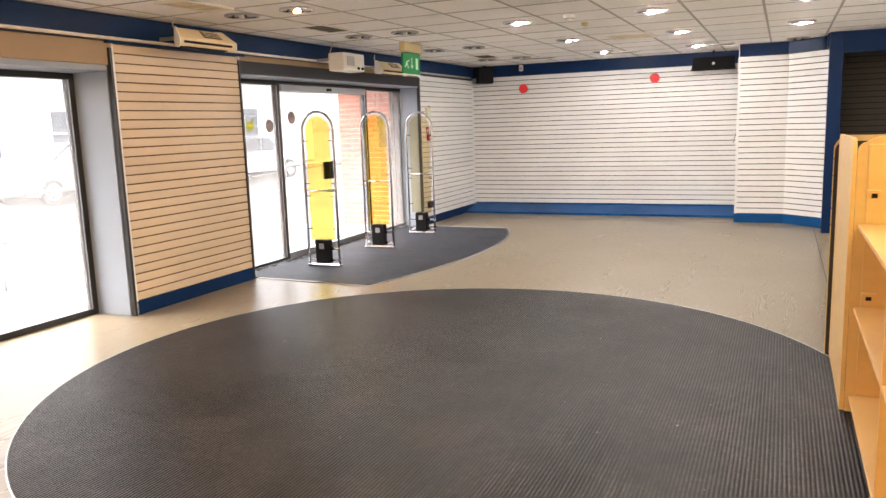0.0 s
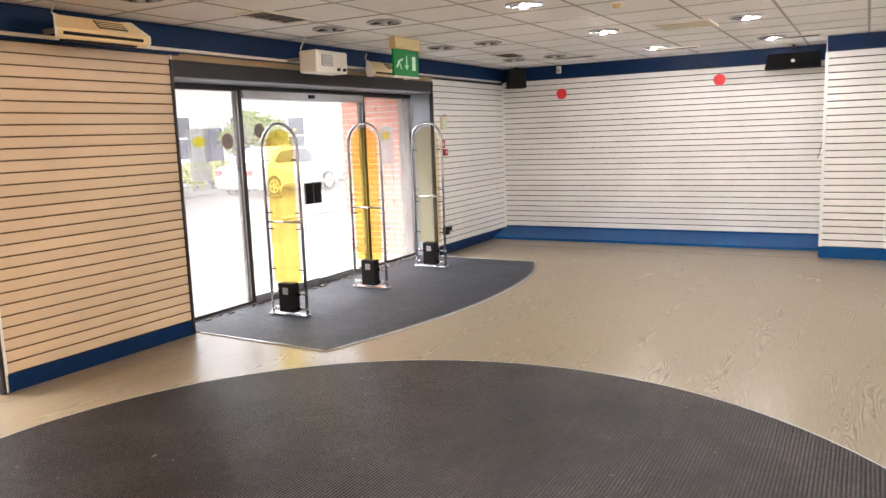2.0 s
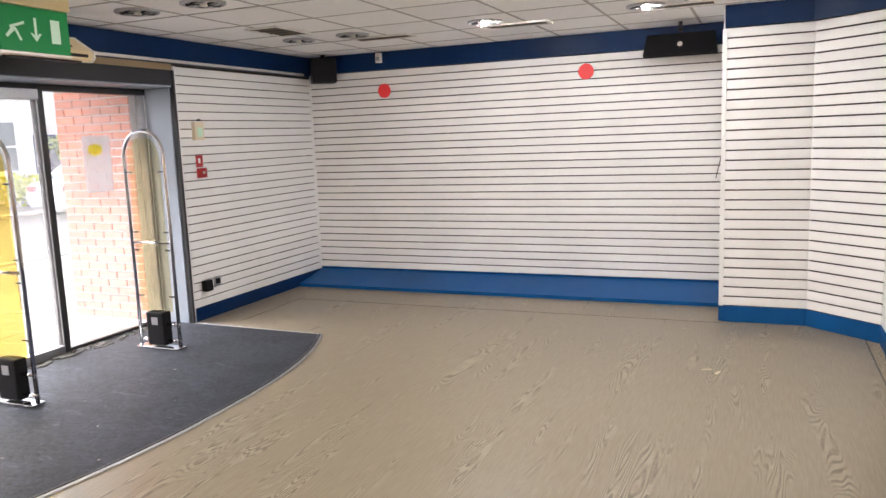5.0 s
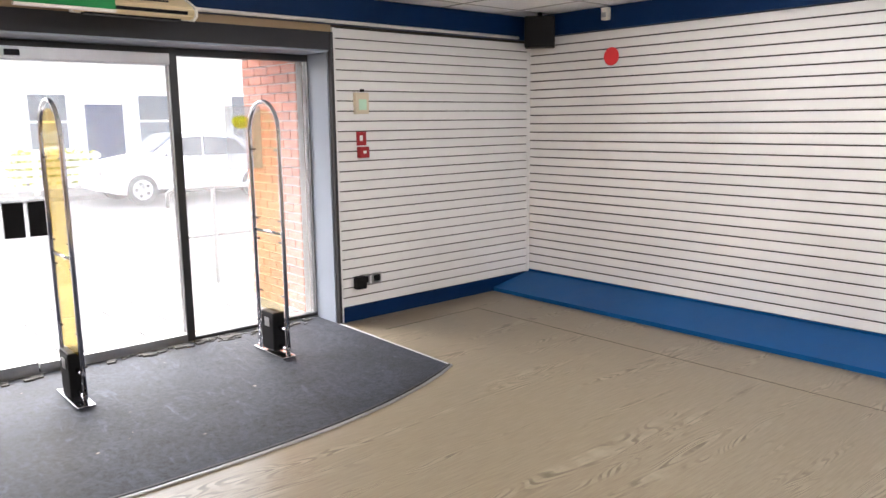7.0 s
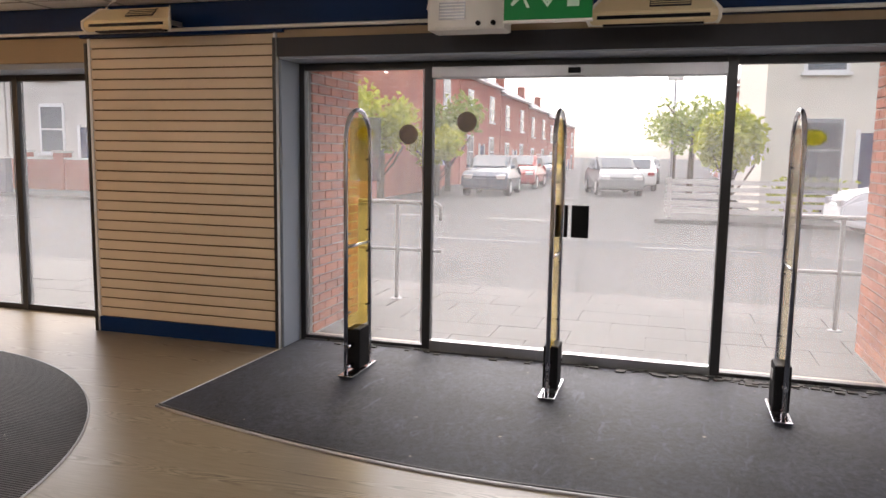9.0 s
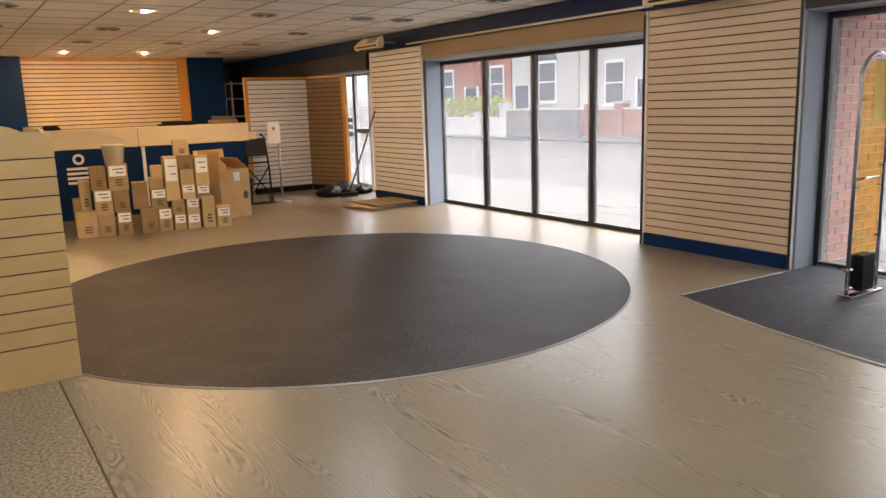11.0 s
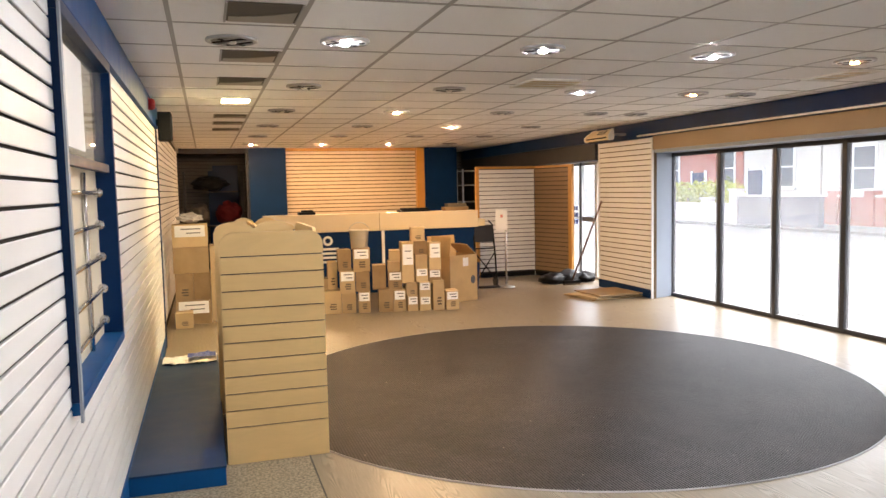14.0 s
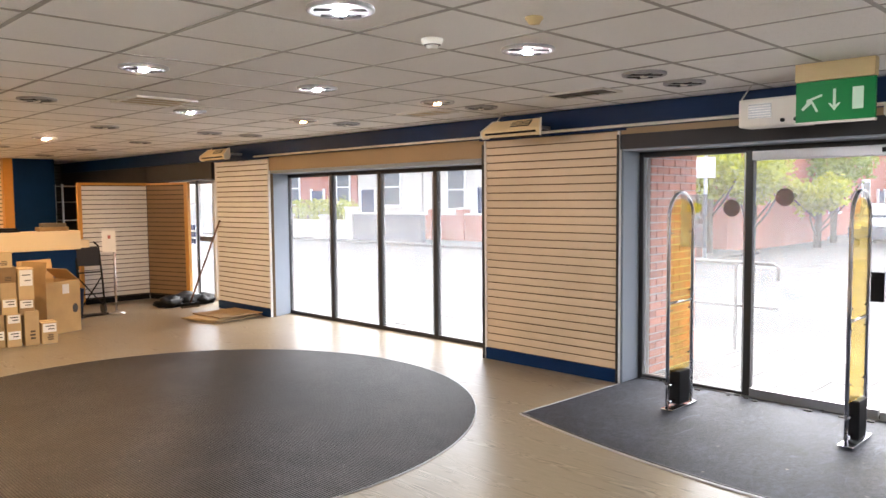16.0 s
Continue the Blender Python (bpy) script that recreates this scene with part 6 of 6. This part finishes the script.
for k in range(4):
    m_ = pose(-34.0 - 9.2 * k, 12.2, -0.25 * k, 0, 0, -90)
    house("brick terraced house on the far side of the side street", -4.5, 4.5, 8, 5.4, M_FARBRICK, [(-2.4, 1.0, 1.0, 1.5), (2.4, 1.0, 1.0, 1.5), (-2.4, 3.5, 0.9, 1.3), (2.4, 3.5, 0.9, 1.3)], [(0, 0.95)], m_)


def leaves(bm, centre, size, n, leaf, rnd):
    for _ in range(n):
        u = Vector((rnd.gauss(0, 1), rnd.gauss(0, 1), rnd.gauss(0, 1))).normalized() * (rnd.random() ** 0.35)
        lump = 0.75 + 0.45 * noise.noise(u * 2.1 + Vector(centre) * 0.37)
        p = Vector(centre) + Vector((u.x * size[0], u.y * size[1], u.z * size[2])) * lump
        a, b = Vector((rnd.gauss(0, 1), rnd.gauss(0, 1), rnd.gauss(0, 1))).normalized(), Vector((rnd.gauss(0, 1), rnd.gauss(0, 1), rnd.gauss(0, 1)))
        b = a.cross(b).normalized()
        s = leaf * rnd.uniform(0.6, 1.3)
        bm.faces.new([bm.verts.new(p + q) for q in (a * s, b * s * 0.55, -a * s, -b * s * 0.55)])


def tree(label, x, y, height, spread, mat_, seed, n=1500, trunk=0.3):
    rnd = random.Random(seed)
    t = thing("tree", label, "tree", pose(x, y, 0))
    bm = bmesh.new()
    prev = None
    pts = [(0, 0, -0.1), (0.05, 0.02, height * trunk), (0.02, 0.08, height * 0.62)]
    tube(bm, pts, 0.11, 8)
    for v in bm.verts:
        v.co.x *= 1.2 - 0.6 * v.co.z / height
        v.co.y *= 1.2 - 0.6 * v.co.z / height
    part("trunk", bm, M_BARK, t)
    for k in range(5):
        a = k * 1.3
        bm = bmesh.new()
        tube(bm, [(0.03, 0.03, height * (trunk + 0.06 * k)), (math.cos(a) * spread * 0.35, math.sin(a) * spread * 0.35, height * (trunk + 0.14 + 0.06 * k)), (math.cos(a) * spread * 0.6, math.sin(a) * spread * 0.6, height * (trunk + 0.3 + 0.05 * k))], 0.03, 6)
        part("limb", bm, M_BARK, t)
    bm = bmesh.new()
    for k in range(7):
        a = k * 0.9
        c = (math.cos(a) * spread * 0.45, math.sin(a) * spread * 0.45, height * (0.55 + 0.07 * (k % 4)))
        leaves(bm, c, (spread * 0.55, spread * 0.55, height * 0.22), n // 7, 0.11, rnd)
    part("crown", bm, mat_, t)
    return t


tree("bright yellow-green garden tree behind a fence", -15.6, 10.3, 2.9, 1.0, M_LEAF, 3, 2800, 0.08)
tree("yellow-green shrub at the side street corner", -21.0, 0.9, 2.6, 1.2, M_LEAF, 6, 1800, 0.08)
tree("yellow-green tree beside the corner house", -17.4, 0.2, 3.4, 1.4, M_LEAF, 31, 2000, 0.12)
tree("mid green tree along the side street", -24.5, 0.3, 4.2, 1.7, M_LEAF2, 32, 1600, 0.15)
tree("green street tree down the side street", -26, 9.6, 4.2, 1.8, M_LEAF2, 5)
tree("yellow-green tree at the corner house", -15.3, -0.2, 3.8, 1.5, M_LEAF, 8, 1800, 0.2)
tree("green tree far down the side street", -42, 9.0, 4.8, 2.2, M_LEAF2, 11)
tree("green garden tree by the grey house", -15.2, 23.5, 3.0, 1.6, M_LEAF2, 14)


def hedge(label, x, y0, y1, z0, h, mat_, seed):
    rnd = random.Random(seed)
    g = thing("hedge", label, "hedge", pose(0, 0, 0))
    bm = bmesh.new()
    y = y0
    while y < y1:
        leaves(bm, (x, y, z0 + h * 0.5), (0.5, 0.6, h * 0.6), 260, 0.09, rnd)
        y += 0.55
    part("foliage", bm, mat_, g)
    bm = bmesh.new()
    y = y0
    while y < y1:
        tube(bm, [(x, y, -0.05), (x + 0.05, y + 0.1, z0 + h * 0.7)], 0.03, 6)
        y += 0.8
    part("stems", bm, M_BARK, g)
    return g


hedge("yellow-green hedge above a low garden wall", -14.6, -20.0, -15.6, 0.5, 1.25, M_LEAF, 21)
hedge("yellow-green garden hedge by the cream house", -15.4, 11.6, 13.2, 0.1, 0.9, M_LEAF, 22)
hedge("green hedge by the corner house", -14.9, -3.6, -0.6, 0.1, 1.3, M_LEAF2, 23)
hedge("green hedge by the grey house", -14.6, 19.8, 23.0, 0.1, 0.9, M_LEAF, 24)


def low_wall(label, x, y0, y1, h, mat_, piers):
    w = thing("garden_wall", label, "garden wall", pose(0, 0, 0))
    part("wall", cube(x - 0.12, x + 0.12, y0, y1, -0.05, h), mat_, w)
    part("coping", cube(x - 0.16, x + 0.16, y0, y1, h, h + 0.07, 0.01), M_STONE, w)
    for y in piers:
        p = part("pier", cube(x - 0.2, x + 0.2, y - 0.2, y + 0.2, -0.05, h + 0.22), mat_ if mat_ is not M_SLATE else M_STONE, w)
        part("cap", cube(x - 0.25, x + 0.25, y - 0.25, y + 0.25, h + 0.22, h + 0.3, 0.01), M_STONE, p)


low_wall("low pale stone garden wall below a hedge", -14.0, -22.0, -15.5, 0.7, M_STONE, (-20.0, -17.0))
low_wall("dark garden wall across the street", -14.0, -15.3, -10.9, 1.05, M_SLATE, (-15.2,))
low_wall("low red brick garden wall across the street", -15.9, -13.4, -9.0, 1.0, M_FARBRICK, (-12.2, -10.6))
low_wall("low brick garden wall at the corner", -13.9, -4.0, 0.2, 0.6, M_FARBRICK, (0.0,))

fe = thing("slatted_fence", "grey slatted garden fence by the tree", "fence", pose(-14.0, 0, 0))
for y in (8.9, 10.2, 11.5, 12.8):
    part("post", cube(-0.05, 0.05, y - 0.05, y + 0.05, -0.05, 0.95), M_STONE, fe)
for k in range(5):
    part("slat", cube(0.05, 0.075, 8.8, 12.9, 0.12 + k * 0.17, 0.23 + k * 0.17, 0.004), M_STONE, fe)
for x, y, h in ((-13.6, 0.5, 2.75), (-27.0, 8.9, 5.0)):
    sg = thing("street_sign", "white sign on a tall grey street post", "sign", pose(x, y, 0))
    bm = bmesh.new()
    tube(bm, [(0, 0, -0.1), (0, 0, h)], 0.05, 8)
    part("post", bm, M_FRAME_GREY, sg)
    part("plate", cube(0.05, 0.07, -0.3, 0.3, h - 0.6, h - 0.05, 0.01), M_TRIM, sg)

# ---- brick piers beside the entrance ----
BR_L, BR_H, BR_D = 0.215, 0.065, 0.012


def brick_mesh(w):
    bm = cube(0, w, 0, BR_D, 0, BR_H, 0.003)
    return mesh_of("brick", bm, M_BRICK)


def brick_face(parent, m, length, height, meshes):
    """Stretcher bond on a face whose frame m has x along, y out, z up."""
    rows = int(height / (BR_H + 0.01))
    for r in range(rows):
        x = 0.004 if r % 2 == 0 else -0.1085
        while x < length - 0.02:
            a, b = max(x, 0.004), min(x + BR_L, length - 0.004)
            w = round(b - a, 3)
            if w > 0.03:
                if w not in meshes:
                    meshes[w] = brick_mesh(w)
                o = new("brick", meshes[w])
                o.parent = parent
                o.matrix_basis = m @ pose(a, 0, 0.005 + r * (BR_H + 0.01))
            x += BR_L + 0.01


brick_sizes = {}
for nm, y0, y1, sgn in (("pier_1", 5.70, 6.255, 1), ("pier_2", 10.33, 10.98, -1)):
    p = solid(nm, cube(-1.40, -0.50, y0, y1, -0.05, 2.56), M_MORTAR, "red brick pier beside the shop entrance", "brick pier")
    if sgn > 0:
        brick_face(p, pose(-0.50, y1, 0, 0, 0, 180) @ Matrix.Diagonal((1, -1, 1, 1)), 0.90, 2.5, brick_sizes)
    else:
        brick_face(p, pose(-1.40, y0, 0) @ Matrix.Diagonal((1, -1, 1, 1)), 0.90, 2.5, brick_sizes)


# ---- paving slabs in front of the doors ----
slab_me = mesh_of("slab", cube(0, 0.432, 0, 0.592, -0.0215, -0.011, 0.003), M_PAVE)
for i in range(6):
    for j in range(19):
        s_ = new("slab", slab_me)
        s_.parent = pavement
        s_.location = (-3.095 + i * 0.438, 2.2 + j * 0.6 + (0.3 if i % 2 else 0.0), random.uniform(-0.0015, 0.0015))
